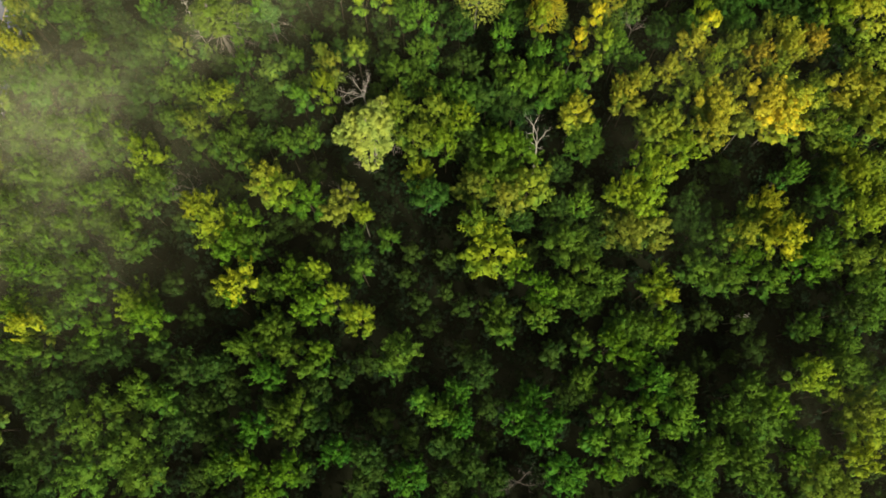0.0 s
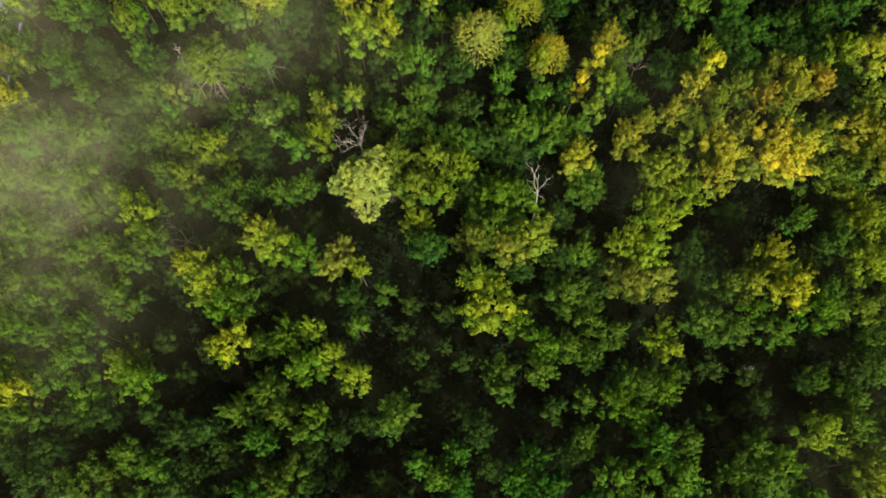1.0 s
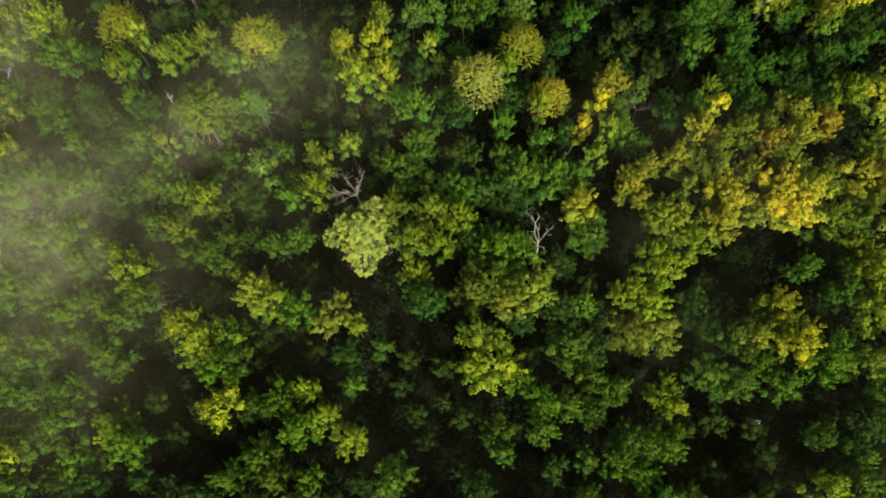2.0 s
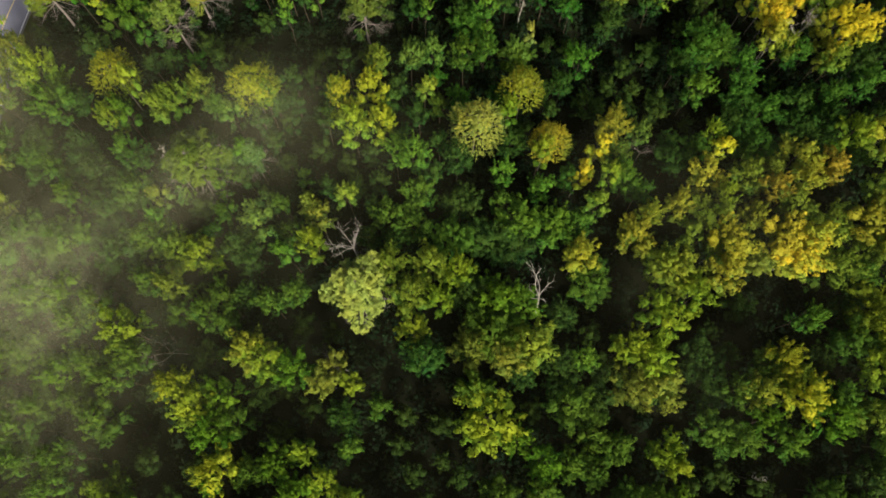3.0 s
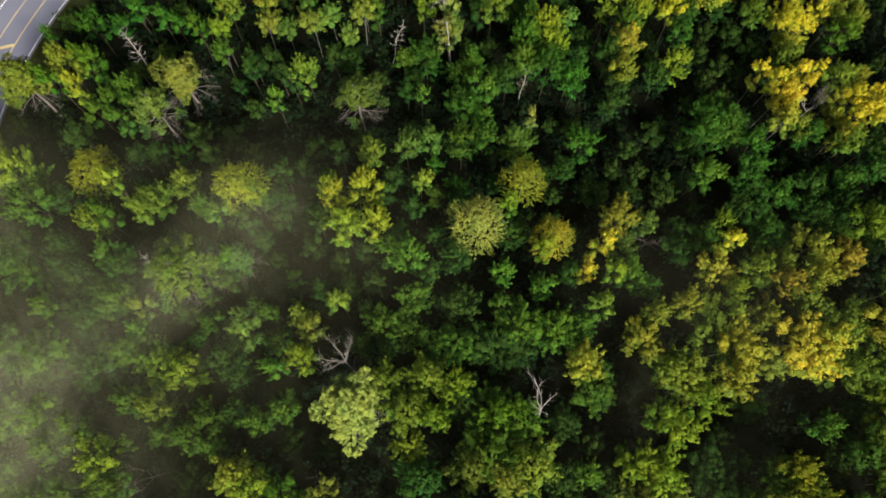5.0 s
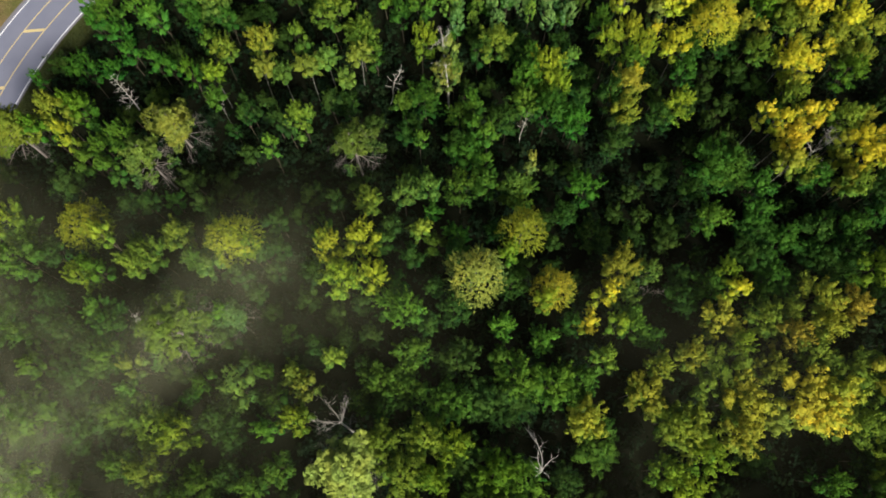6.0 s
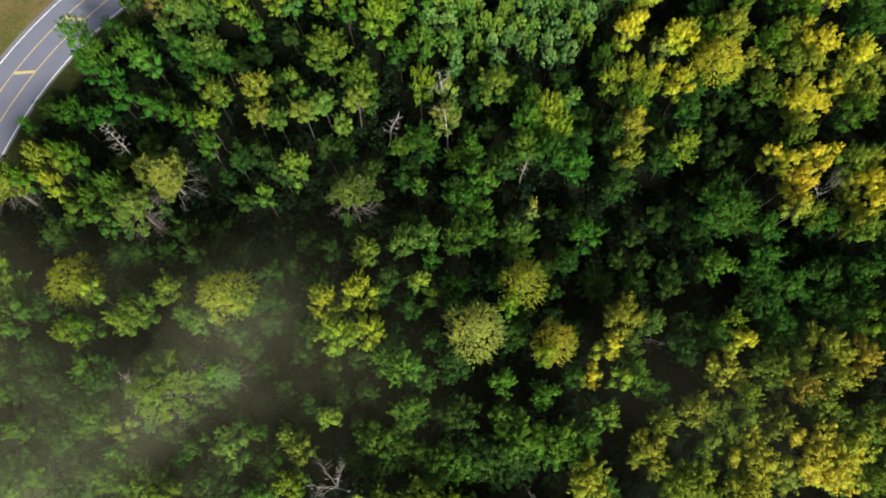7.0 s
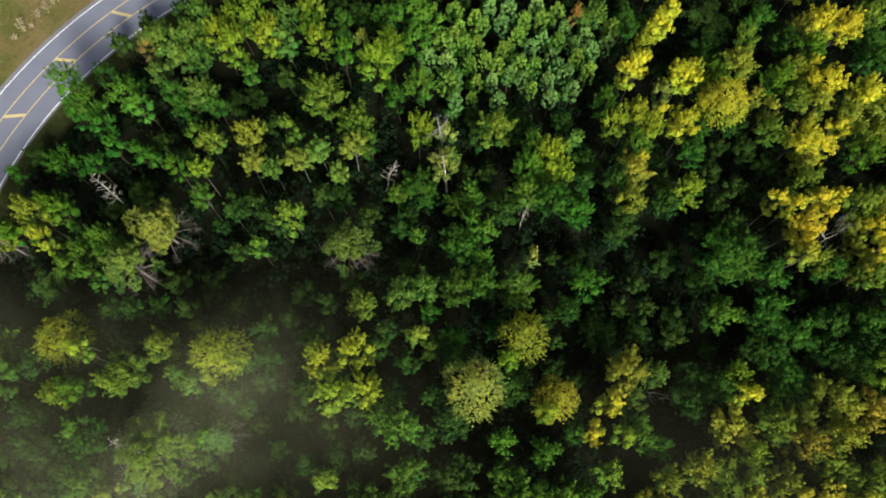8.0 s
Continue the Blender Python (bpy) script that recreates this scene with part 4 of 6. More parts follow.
plant(-28.6, 80.0, 15.6, 2.3, "D")
plant(-36.9, 82.9, 12.1, 1.8, "N")
plant(-17.5, 85.5, 16.1, 2.3, "L")
plant(-18.8, 80.9, 16.7, 2.4, "U")
plant(-25.1, 75.6, 6.8, 2.2, "U", "u")
plant(-55.7, 69.9, 7.9, 2.7, "U", "u")
plant(-56.7, 66.0, 14.3, 2.6, "Q")
plant(-32.9, 64.7, 13.8, 2.3, "Q")
plant(-19.4, 64.7, 15.6, 2.5, "O")
plant(-10.5, 66.7, 11.6, 2.0, "D")
plant(-7.3, 75.8, 13.9, 2.8, "B")
plant(32.8, 75.8, 14.1, 2.8, "B")
plant(26.2, 68.8, 16.0, 2.6, "OM")
plant(20.4, 66.0, 11.8, 2.9, "D")
plant(9.8, 68.7, 12.8, 2.6, "G")
plant(31.2, 79.9, 13.5, 3.1, "N")
plant(35.5, 83.9, 13.5, 2.8, "N")
plant(35.4, 72.8, 12.5, 2.8, "E")
plant(36.3, 68.2, 15.5, 2.9, "OY")
plant(41.1, 70.0, 15.7, 3.2, "OY")
plant(50.5, 71.8, 16.2, 2.9, "L")
plant(53.8, 67.5, 15.6, 3.3, "OY")
plant(58.9, 77.8, 14.4, 3.5, "OM")
plant(59.0, 72.8, 16.5, 3.4, "YO")
plant(54.9, 80.8, 12.1, 2.9, "E")
plant(54.7, 89.0, 11.0, 3.2, "F")
plant(58.0, 96.7, 13.4, 3.4, "E")
plant(69.7, 87.3, 10.5, 3.2, "F")
plant(72.7, 92.5, 15.9, 3.3, "E")
plant(42.6, 85.0, 9.1, 2.7, "F")
plant(41.0, 90.7, 7.7, 2.9, "U", "u")
plant(37.4, 82.0, 16.0, 2.0, "K", "d")
plant(-66.5, 64.1, 16.5, 3.6, "LY")
plant(-63.4, 71.8, 12.7, 4.3, "G")
plant(-54.6, 71.7, 11.7, 3.1, "D")
plant(-48.6, 72.1, 11.9, 4.1, "E")
plant(-46.7, 67.9, 12.8, 3.5, "G")
plant(-43.5, 63.5, 14.0, 2.0, "B")
plant(-60.1, 59.6, 14.4, 4.6, "G")
plant(-55.8, 58.4, 13.8, 5.2, "G")
plant(-51.8, 64.2, 11.2, 4.5, "D")
plant(-49.1, 66.3, 10.6, 2.5, "G")
plant(-49.6, 57.8, 12.4, 4.8, "D")
plant(-44.0, 59.0, 13.5, 4.4, "G")
plant(-40.2, 58.1, 12.3, 4.7, "OM")
plant(-35.0, 57.1, 14.8, 4.0, "L")
plant(-38.8, 51.2, 14.7, 3.2, "OM")
plant(-42.9, 52.0, 14.1, 3.1, "G")
plant(-64.4, 57.7, 14.5, 4.7, "G")
plant(-66.4, 50.4, 12.7, 5.0, "G")
plant(-59.7, 50.0, 14.3, 4.3, "G")
plant(-54.7, 50.6, 15.2, 3.8, "M")
plant(-52.7, 46.2, 15.4, 3.2, "Q")
plant(-49.6, 49.0, 14.6, 2.7, "M")
plant(-45.1, 45.1, 17.4, 4.3, "L")
plant(-43.4, 41.6, 15.7, 3.3, "Q")
plant(-48.3, 40.5, 14.6, 3.1, "Q")
plant(-52.7, 39.1, 14.4, 4.7, "M")
plant(-61.5, 42.9, 14.9, 5.4, "Q")
plant(-63.7, 38.2, 15.1, 4.3, "Q")
plant(-57.8, 41.2, 14.1, 3.8, "Q")
plant(-61.3, 34.6, 14.6, 4.3, "Q")
plant(-55.3, 34.9, 14.4, 3.6, "Q")
plant(-50.9, 35.4, 13.7, 3.4, "Q")
plant(-46.0, 32.4, 14.4, 3.8, "Q")
plant(-62.6, 31.3, 14.6, 3.7, "Q")
plant(-56.5, 31.3, 14.8, 3.6, "Q")
plant(-45.7, 38.4, 15.4, 3.0, "Q")
plant(-28.7, 63.1, 11.2, 4.3, "N")
plant(-30.8, 59.4, 12.8, 3.4, "D")
plant(-28.9, 56.6, 12.3, 3.1, "D")
plant(-31.7, 49.7, 14.6, 3.4, "G")
plant(-24.9, 49.4, 14.0, 2.9, "G")
plant(-29.2, 51.0, 11.9, 2.8, "D")
plant(-31.3, 46.0, 13.0, 2.6, "Q")
plant(-34.2, 47.2, 15.7, 3.0, "Q")
plant(-37.7, 47.9, 12.5, 2.6, "Q")
plant(-38.3, 43.3, 16.0, 1.9, "K", "d")
plant(-27.1, 42.0, 15.6, 4.0, "OY")
plant(-25.4, 41.9, 15.0, 3.7, "L")
plant(-21.1, 39.9, 15.1, 3.7, "M")
plant(-21.1, 47.5, 6.7, 2.8, "U", "u")
plant(-33.9, 41.2, 11.1, 3.7, "D")
plant(-35.9, 36.7, 17.3, 3.2, "LY")
plant(-33.3, 34.4, 16.4, 4.4, "L")
plant(-30.5, 36.1, 15.5, 3.5, "M")
plant(-28.3, 32.5, 14.4, 3.2, "Q")
plant(-31.4, 30.6, 16.8, 3.6, "M")
plant(-14.6, 67.6, 13.6, 2.6, "OM")
plant(-23.0, 57.5, 15.5, 2.4, "B")
plant(-18.6, 58.4, 17.5, 2.9, "L")
plant(-22.3, 52.0, 12.0, 3.2, "Q")
plant(-11.6, 52.9, 16.5, 5.0, "P", "p")
plant(-8.0, 64.7, 13.8, 3.6, "G")
plant(-3.1, 68.3, 14.5, 3.5, "G")
plant(-4.3, 64.3, 12.8, 3.5, "G")
plant(-7.6, 56.1, 17.5, 3.1, "OM")
plant(-1.8, 56.2, 16.4, 3.9, "OM")
plant(-4.9, 51.3, 16.0, 4.3, "OM")
plant(-3.9, 46.6, 12.2, 3.4, "L")
plant(-2.2, 41.9, 14.1, 3.8, "F")
plant(-14.3, 40.9, 13.5, 2.4, "O", "s")
plant(-16.1, 38.2, 13.5, 3.2, "O", "s")
plant(-12.5, 37.9, 13.5, 2.4, "L", "s")
plant(-14.0, 33.1, 14.6, 2.9, "F")
plant(-9.2, 34.6, 11.9, 2.4, "Q")
plant(-26.5, 36.9, 7.6, 3.5, "U", "u")
plant(-23.1, 37.9, 7.2, 2.9, "U", "u")
plant(3.1, 76.0, 13.4, 3.7, "D")
plant(12.8, 81.5, 9.4, 3.6, "F")
plant(3.6, 68.2, 12.1, 4.4, "D")
plant(1.5, 61.4, 13.3, 5.2, "G")
plant(2.6, 55.9, 16.4, 3.1, "L")
plant(7.7, 62.2, 12.6, 5.1, "D")
plant(12.9, 65.8, 14.6, 4.6, "B")
plant(12.8, 61.7, 10.9, 4.4, "D")
plant(18.3, 63.8, 15.4, 4.6, "B")
plant(22.7, 64.7, 14.7, 3.9, "G")
plant(22.8, 59.5, 16.3, 4.2, "YM")
plant(25.6, 55.7, 12.3, 4.9, "G")
plant(4.4, 53.7, 11.7, 4.2, "D")
plant(0.5, 51.2, 16.6, 3.1, "L")
plant(9.1, 50.9, 15.5, 5.1, "M")
plant(7.7, 45.9, 15.5, 5.0, "Q")
plant(13.0, 50.6, 15.3, 4.1, "B")
plant(14.4, 44.5, 17.5, 5.0, "OM")
plant(4.9, 43.7, 15.4, 3.9, "O")
plant(10.6, 42.1, 15.5, 3.9, "O")
plant(19.8, 50.4, 10.4, 3.6, "D")
plant(23.4, 43.0, 13.1, 2.9, "B")
plant(19.4, 40.7, 12.4, 4.1, "D")
plant(5.8, 36.3, 17.5, 3.4, "Q")
plant(13.0, 40.1, 11.0, 3.0, "D")
plant(7.5, 32.7, 17.2, 5.8, "L")
plant(19.9, 35.8, 13.9, 4.4, "G")
plant(24.4, 35.9, 12.6, 3.9, "D")
plant(26.8, 41.2, 10.8, 3.6, "D")
plant(29.6, 44.5, 16.8, 3.8, "L")
plant(32.5, 42.6, 17.2, 4.8, "L")
plant(34.4, 38.4, 14.8, 5.3, "O")
plant(29.9, 38.4, 13.9, 4.4, "O")
plant(34.6, 51.8, 15.5, 3.3, "L")
plant(37.7, 49.9, 15.4, 3.9, "L")
plant(42.3, 53.5, 15.2, 4.0, "L")
plant(40.4, 58.2, 15.7, 5.3, "OY")
plant(33.4, 63.3, 16.9, 4.0, "OY")
plant(31.6, 63.7, 13.5, 3.0, "OM", "s")
plant(46.3, 65.2, 15.7, 6.6, "OM")
plant(48.5, 62.7, 17.4, 4.7, "YM")
plant(48.3, 58.0, 17.2, 4.2, "OY")
plant(37.4, 59.5, 16.0, 4.1, "OM")
plant(59.4, 84.4, 11.3, 4.7, "E")
plant(62.8, 69.9, 16.5, 4.2, "OM")
plant(58.8, 63.8, 17.1, 5.7, "YM")
plant(62.9, 61.8, 17.2, 5.7, "YM")
plant(61.1, 61.0, 16.5, 5.4, "GY")
plant(55.0, 59.5, 13.5, 3.7, "O", "s")
plant(68.7, 67.0, 15.0, 5.1, "OM")
plant(80.9, 83.5, 16.9, 5.6, "YM")
plant(77.5, 81.7, 10.0, 4.2, "F")
plant(79.5, 73.5, 17.1, 5.4, "OM")
plant(74.1, 66.9, 16.6, 6.1, "OY")
plant(78.3, 65.8, 17.8, 6.1, "OY")
plant(78.6, 60.2, 17.8, 5.1, "OY")
plant(74.9, 63.0, 13.8, 4.1, "OM")
plant(67.8, 59.0, 15.6, 5.0, "OM")
plant(71.6, 57.5, 14.1, 4.3, "G")
plant(72.9, 52.5, 15.3, 5.0, "L")
plant(69.7, 53.4, 11.4, 4.3, "D")
plant(77.8, 52.0, 14.5, 4.0, "OM")
plant(72.4, 47.9, 16.9, 4.6, "L")
plant(69.0, 46.8, 14.6, 4.7, "G")
plant(76.2, 44.6, 16.0, 4.9, "L")
plant(73.3, 41.0, 15.8, 4.8, "L")
plant(60.4, 50.3, 15.9, 3.0, "B")
plant(54.7, 43.6, 17.3, 4.2, "LY")
plant(54.3, 41.6, 13.0, 3.7, "G")
plant(50.8, 38.1, 16.2, 3.7, "OY")
plant(58.0, 37.4, 18.0, 4.5, "LY")
plant(56.7, 41.0, 15.0, 4.2, "OM")
plant(65.6, 43.7, 8.3, 3.3, "D")
plant(64.9, 36.9, 13.3, 4.8, "G")
plant(43.7, 39.2, 10.8, 5.4, "D")
plant(48.6, 38.3, 13.9, 3.9, "G")
plant(43.6, 43.8, 10.4, 4.3, "D")
plant(-58.5, 27.7, 15.1, 3.9, "M")
plant(-62.3, 27.8, 13.8, 3.1, "Q")
plant(-54.6, 27.7, 14.8, 3.0, "Q")
plant(-49.7, 27.4, 16.2, 2.9, "Q")
plant(-59.1, 21.8, 15.4, 4.1, "M")
plant(-57.2, 18.2, 16.8, 3.4, "LY")
plant(-55.4, 20.4, 13.8, 3.2, "Q")
plant(-51.8, 23.9, 14.7, 2.8, "B")
plant(-50.3, 19.2, 12.3, 3.9, "M")
plant(-44.5, 23.6, 13.8, 4.2, "L")
plant(-42.0, 20.2, 15.6, 3.6, "M")
plant(-59.8, 15.3, 13.6, 2.9, "Q")
plant(-55.3, 15.2, 14.3, 2.5, "Q")
plant(-50.9, 15.9, 11.4, 3.6, "D")
plant(-47.0, 16.5, 11.2, 3.4, "D")
plant(-40.5, 16.0, 11.5, 2.6, "D")
plant(-60.6, 11.2, 10.3, 3.4, "D")
plant(-55.7, 10.9, 10.8, 3.7, "D")
plant(-55.5, 7.7, 12.7, 3.6, "D")
plant(-53.1, 11.9, 11.4, 2.7, "D")
plant(-41.0, 10.1, 14.8, 3.3, "Q")
plant(-43.4, 8.4, 13.8, 3.0, "Q")
plant(-38.9, 8.4, 14.3, 2.7, "Q")
plant(-36.1, 13.5, 12.7, 3.4, "D")
plant(-32.3, 14.4, 12.0, 3.1, "D")
plant(-30.7, 11.5, 11.5, 2.4, "D")
plant(-36.7, 6.6, 10.3, 3.8, "D")
plant(-33.2, 8.2, 11.2, 3.4, "D")
plant(-31.9, 4.1, 12.2, 3.3, "D")
plant(-29.1, 9.9, 11.3, 2.2, "D")
plant(-47.5, 5.9, 14.0, 5.2, "G")
plant(-42.1, 2.9, 14.0, 5.0, "G")
plant(-47.9, -0.4, 13.0, 5.2, "G")
plant(-40.5, -1.1, 13.0, 4.5, "G")
plant(-55.8, 2.2, 10.3, 3.6, "D")
plant(-56.2, -1.6, 10.3, 4.0, "D")
plant(-30.0, 0.9, 15.6, 3.0, "Q")
plant(-33.4, -0.9, 11.3, 2.9, "D")
plant(-26.2, 0.0, 15.9, 2.5, "M")
plant(-23.9, -1.8, 15.7, 3.3, "M")
plant(-21.1, -0.1, 16.0, 3.1, "M")
plant(-19.6, -0.9, 11.2, 2.5, "D")
plant(-26.0, 6.0, 16.4, 2.9, "C")
plant(-24.1, 8.2, 12.2, 2.5, "D")
plant(-20.8, 6.1, 15.9, 3.2, "Q")
plant(-19.8, 9.0, 14.0, 2.7, "Q")
plant(-17.9, 10.6, 12.2, 2.7, "D")
plant(-17.8, 6.5, 11.3, 2.2, "D")
plant(-14.8, 2.8, 16.3, 2.8, "C")
plant(-11.3, 1.3, 12.8, 3.1, "D")
plant(-5.0, -0.9, 14.4, 3.7, "C")
plant(-8.3, 0.0, 11.3, 2.2, "D")
plant(-11.3, -2.3, 10.9, 2.8, "D")
plant(-28.9, 26.3, 15.6, 3.8, "LY")
plant(-26.3, 25.8, 14.3, 2.8, "Q")
plant(-31.2, 23.7, 14.1, 2.1, "M")
plant(-22.5, 26.9, 14.7, 3.3, "M")
plant(-18.6, 28.3, 14.8, 2.7, "L")
plant(-19.7, 22.3, 15.6, 3.7, "M")
plant(-15.9, 23.5, 14.6, 3.3, "L")
plant(-12.5, 21.8, 15.4, 3.4, "L")
plant(-25.0, 18.8, 15.9, 3.4, "Q")
plant(-27.2, 16.1, 15.9, 2.9, "Q")
plant(-22.4, 16.5, 14.1, 3.1, "Q")
plant(-17.1, 16.4, 14.4, 2.6, "M")
plant(-18.5, 13.9, 15.8, 2.6, "Q")
plant(-25.0, 12.4, 16.3, 2.9, "C")
plant(-15.1, 13.1, 11.8, 2.4, "D")
plant(-6.9, 15.9, 13.0, 4.2, "G")
plant(-11.4, 15.3, 8.4, 2.3, "U", "u")
plant(-12.3, 29.1, 13.7, 2.7, "Q")
plant(-5.8, 29.2, 7.4, 2.4, "U", "u")
plant(-3.5, 25.1, 8.0, 2.4, "U", "u")
plant(-2.7, 9.8, 14.8, 2.6, "B")
plant(-0.6, 7.2, 15.8, 2.9, "B")
plant(-0.6, 3.1, 10.6, 2.6, "D")
plant(-15.2, 8.5, 8.4, 2.3, "U", "u")
plant(-8.8, 7.1, 6.7, 2.5, "U", "u")
plant(12.1, 29.9, 16.1, 3.1, "M")
plant(3.3, 24.9, 7.2, 2.4, "U", "u")
plant(8.2, 22.5, 15.0, 3.4, "G")
plant(15.3, 22.1, 15.1, 3.1, "Q")
plant(9.8, 19.1, 16.1, 2.3, "Q")
plant(15.5, 27.6, 15.0, 3.7, "M")
plant(18.7, 26.8, 15.1, 3.3, "Q")
plant(23.3, 31.2, 14.3, 3.6, "Q")
plant(23.9, 25.6, 13.6, 3.6, "G")
plant(27.9, 29.4, 14.1, 3.2, "G")
plant(28.2, 21.9, 14.1, 4.2, "G")
plant(31.1, 20.7, 15.1, 3.8, "G")
plant(25.7, 18.0, 16.2, 3.3, "M")
plant(30.5, 17.2, 14.4, 3.6, "M")
plant(34.7, 20.1, 16.4, 3.6, "M")
plant(33.8, 28.5, 16.1, 3.5, "L")
plant(35.6, 26.4, 17.1, 2.6, "LY")
plant(42.9, 32.3, 13.8, 4.7, "G")
plant(47.3, 30.1, 14.3, 3.8, "G")
plant(51.6, 33.2, 14.5, 3.6, "M")
plant(54.8, 30.3, 15.1, 3.5, "B")
plant(62.5, 33.1, 14.5, 4.2, "M")
plant(68.3, 33.5, 14.8, 3.9, "OM")
plant(74.5, 34.8, 14.7, 4.0, "OM")
plant(17.0, 17.6, 10.3, 2.7, "D")
plant(21.4, 18.1, 14.4, 2.5, "Q")
plant(21.6, 13.2, 11.4, 3.6, "G")
plant(19.7, 10.5, 11.9, 2.9, "D")
plant(32.1, 12.9, 16.8, 3.6, "C")
plant(37.2, 12.3, 15.4, 3.3, "G")
plant(24.9, 7.0, 15.2, 4.0, "B")
plant(29.3, 8.7, 16.3, 2.6, "M")
plant(28.7, 3.8, 16.2, 3.7, "B")
plant(21.8, 3.7, 16.3, 2.7, "B")
plant(35.2, 7.1, 16.4, 4.1, "B")
plant(13.0, 10.2, 14.6, 2.9, "C")
plant(11.2, 6.9, 14.2, 3.0, "C")
plant(14.2, 4.5, 16.2, 3.6, "C")
plant(17.2, 7.0, 14.0, 2.4, "C")
plant(1.3, 10.7, 15.0, 2.9, "C")
plant(2.1, 6.7, 15.7, 3.1, "C")
plant(1.3, 3.0, 11.6, 2.7, "D")
plant(5.7, 14.5, 11.2, 3.4, "D")
plant(3.7, -0.2, 12.6, 3.7, "D")
plant(0.5, -1.9, 11.0, 2.9, "D")
plant(7.8, -0.9, 11.6, 3.1, "D")
plant(10.5, -0.9, 19.0, 2.2, "K", "d")
plant(17.6, -0.9, 14.2, 3.9, "C")
plant(27.0, 0.6, 14.7, 3.2, "B")
plant(24.6, 0.0, 13.7, 2.2, "M")
plant(33.3, -0.2, 13.7, 3.1, "G")
plant(39.5, 2.3, 14.9, 3.7, "G")
plant(37.8, -1.7, 15.6, 4.2, "G")
plant(47.5, 11.7, 14.0, 3.9, "G")
plant(48.9, 7.3, 14.0, 5.4, "G")
plant(52.8, 9.1, 14.7, 3.9, "M")
plant(44.0, 7.3, 14.2, 3.4, "G")
plant(46.0, 1.4, 16.3, 4.3, "G")
plant(49.0, -2.0, 14.5, 3.5, "G")
plant(55.0, 3.1, 14.5, 4.5, "M")
plant(56.7, -0.2, 15.8, 4.5, "OM")
plant(58.7, 14.1, 16.9, 4.0, "L")
plant(61.8, 11.6, 13.7, 2.7, "L")
plant(64.4, 16.1, 16.0, 3.7, "G")
plant(64.3, 19.8, 15.4, 3.7, "G")
plant(66.9, 25.6, 14.8, 3.8, "D")
plant(60.1, 22.8, 13.8, 3.6, "G")
plant(71.6, 29.8, 14.4, 3.9, "G")
plant(71.3, 23.8, 14.5, 3.9, "G")
plant(64.7, 9.0, 16.1, 4.7, "OM")
plant(66.7, 5.6, 16.1, 5.3, "L")
plant(63.0, 0.6, 17.3, 3.6, "L")
plant(59.5, -2.6, 14.3, 4.6, "OM")
plant(69.1, 12.7, 14.2, 3.8, "G")
plant(50.5, 24.7, 9.5, 1.2, "W", "d")
plant(44.9, 24.8, 7.6, 3.1, "U", "u")
plant(53.5, 19.3, 6.6, 3.2, "U", "u")
plant(3.2, 17.7, 7.5, 2.4, "U", "u")
plant(6.5, 4.1, 6.6, 2.4, "U", "u")
plant(-2.1, 21.3, 6.7, 2.4, "U", "u")
plant(-41.7, 27.1, 7.7, 2.8, "U", "u")
plant(-38.0, 22.0, 6.9, 2.4, "U", "u")
plant(52.2, 53.2, 6.7, 4.1, "U", "u")
plant(43.7, 17.0, 7.9, 3.1, "U", "u")
plant(-70.5, 22.7, 14.2, 3.3, "O")
plant(-71.3, 24.9, 14.6, 3.5, "G")
plant(-69.7, 28.6, 14.1, 3.0, "O")
plant(-71.8, 32.6, 14.2, 2.9, "L")
plant(-68.4, 33.8, 14.5, 3.2, "L")
plant(-72.2, 35.3, 14.1, 3.3, "G")
plant(-70.3, 38.5, 14.2, 3.3, "G")
plant(-70.8, 41.3, 13.0, 3.1, "O")
plant(-69.5, 44.9, 15.3, 3.2, "L")
plant(-72.0, 47.9, 15.1, 3.0, "G")
plant(-70.2, 49.8, 15.1, 3.2, "G")
plant(-71.5, 52.6, 15.4, 2.9, "G")
plant(-69.9, 54.0, 14.6, 3.5, "O")
plant(-72.6, 58.2, 14.4, 2.9, "O")
plant(-69.0, 59.7, 14.0, 3.1, "G")
plant(-72.3, 62.0, 13.8, 3.6, "G")
plant(-70.5, 65.0, 13.5, 3.6, "O")
plant(-72.0, 67.7, 13.2, 3.1, "O")
plant(-69.4, 71.3, 14.7, 3.1, "O")
plant(-70.7, 72.9, 13.3, 3.4, "G")
plant(-69.2, 74.8, 14.6, 3.3, "G")
plant(-72.0, 77.5, 14.4, 3.6, "G")
plant(-70.6, 82.3, 15.5, 2.9, "L")
plant(-70.8, 82.9, 15.0, 3.2, "L")
plant(-70.0, 87.5, 14.6, 3.0, "O")
plant(-70.8, 88.8, 14.3, 3.0, "O")
plant(-69.6, 91.3, 14.8, 2.9, "O")
plant(-72.5, 94.4, 14.8, 2.9, "L")
plant(-8.2, 87.3, 10.5, 2.7, "F")
plant(-11.4, 76.5, 9.1, 2.4, "D")
plant(-7.7, 60.4, 11.7, 2.8, "F")
plant(0.0, 87.6, 8.6, 2.5, "Q")
plant(-37.3, 65.5, 9.9, 2.6, "D")
plant(-36.4, 76.7, 11.1, 2.1, "F")
plant(-45.6, 92.3, 10.3, 2.7, "F")
plant(-36.3, 62.1, 9.0, 2.2, "C")
plant(-11.6, 61.5, 9.8, 2.8, "Q")
plant(-6.3, 80.5, 10.6, 2.6, "F")
plant(-25.2, 90.0, 10.8, 2.7, "U")
plant(-6.6, 90.4, 11.7, 2.4, "U")
plant(-49.5, 92.7, 8.6, 2.6, "D")
plant(-18.5, 89.1, 9.8, 2.8, "C")
plant(-18.4, 70.1, 10.5, 2.6, "F")
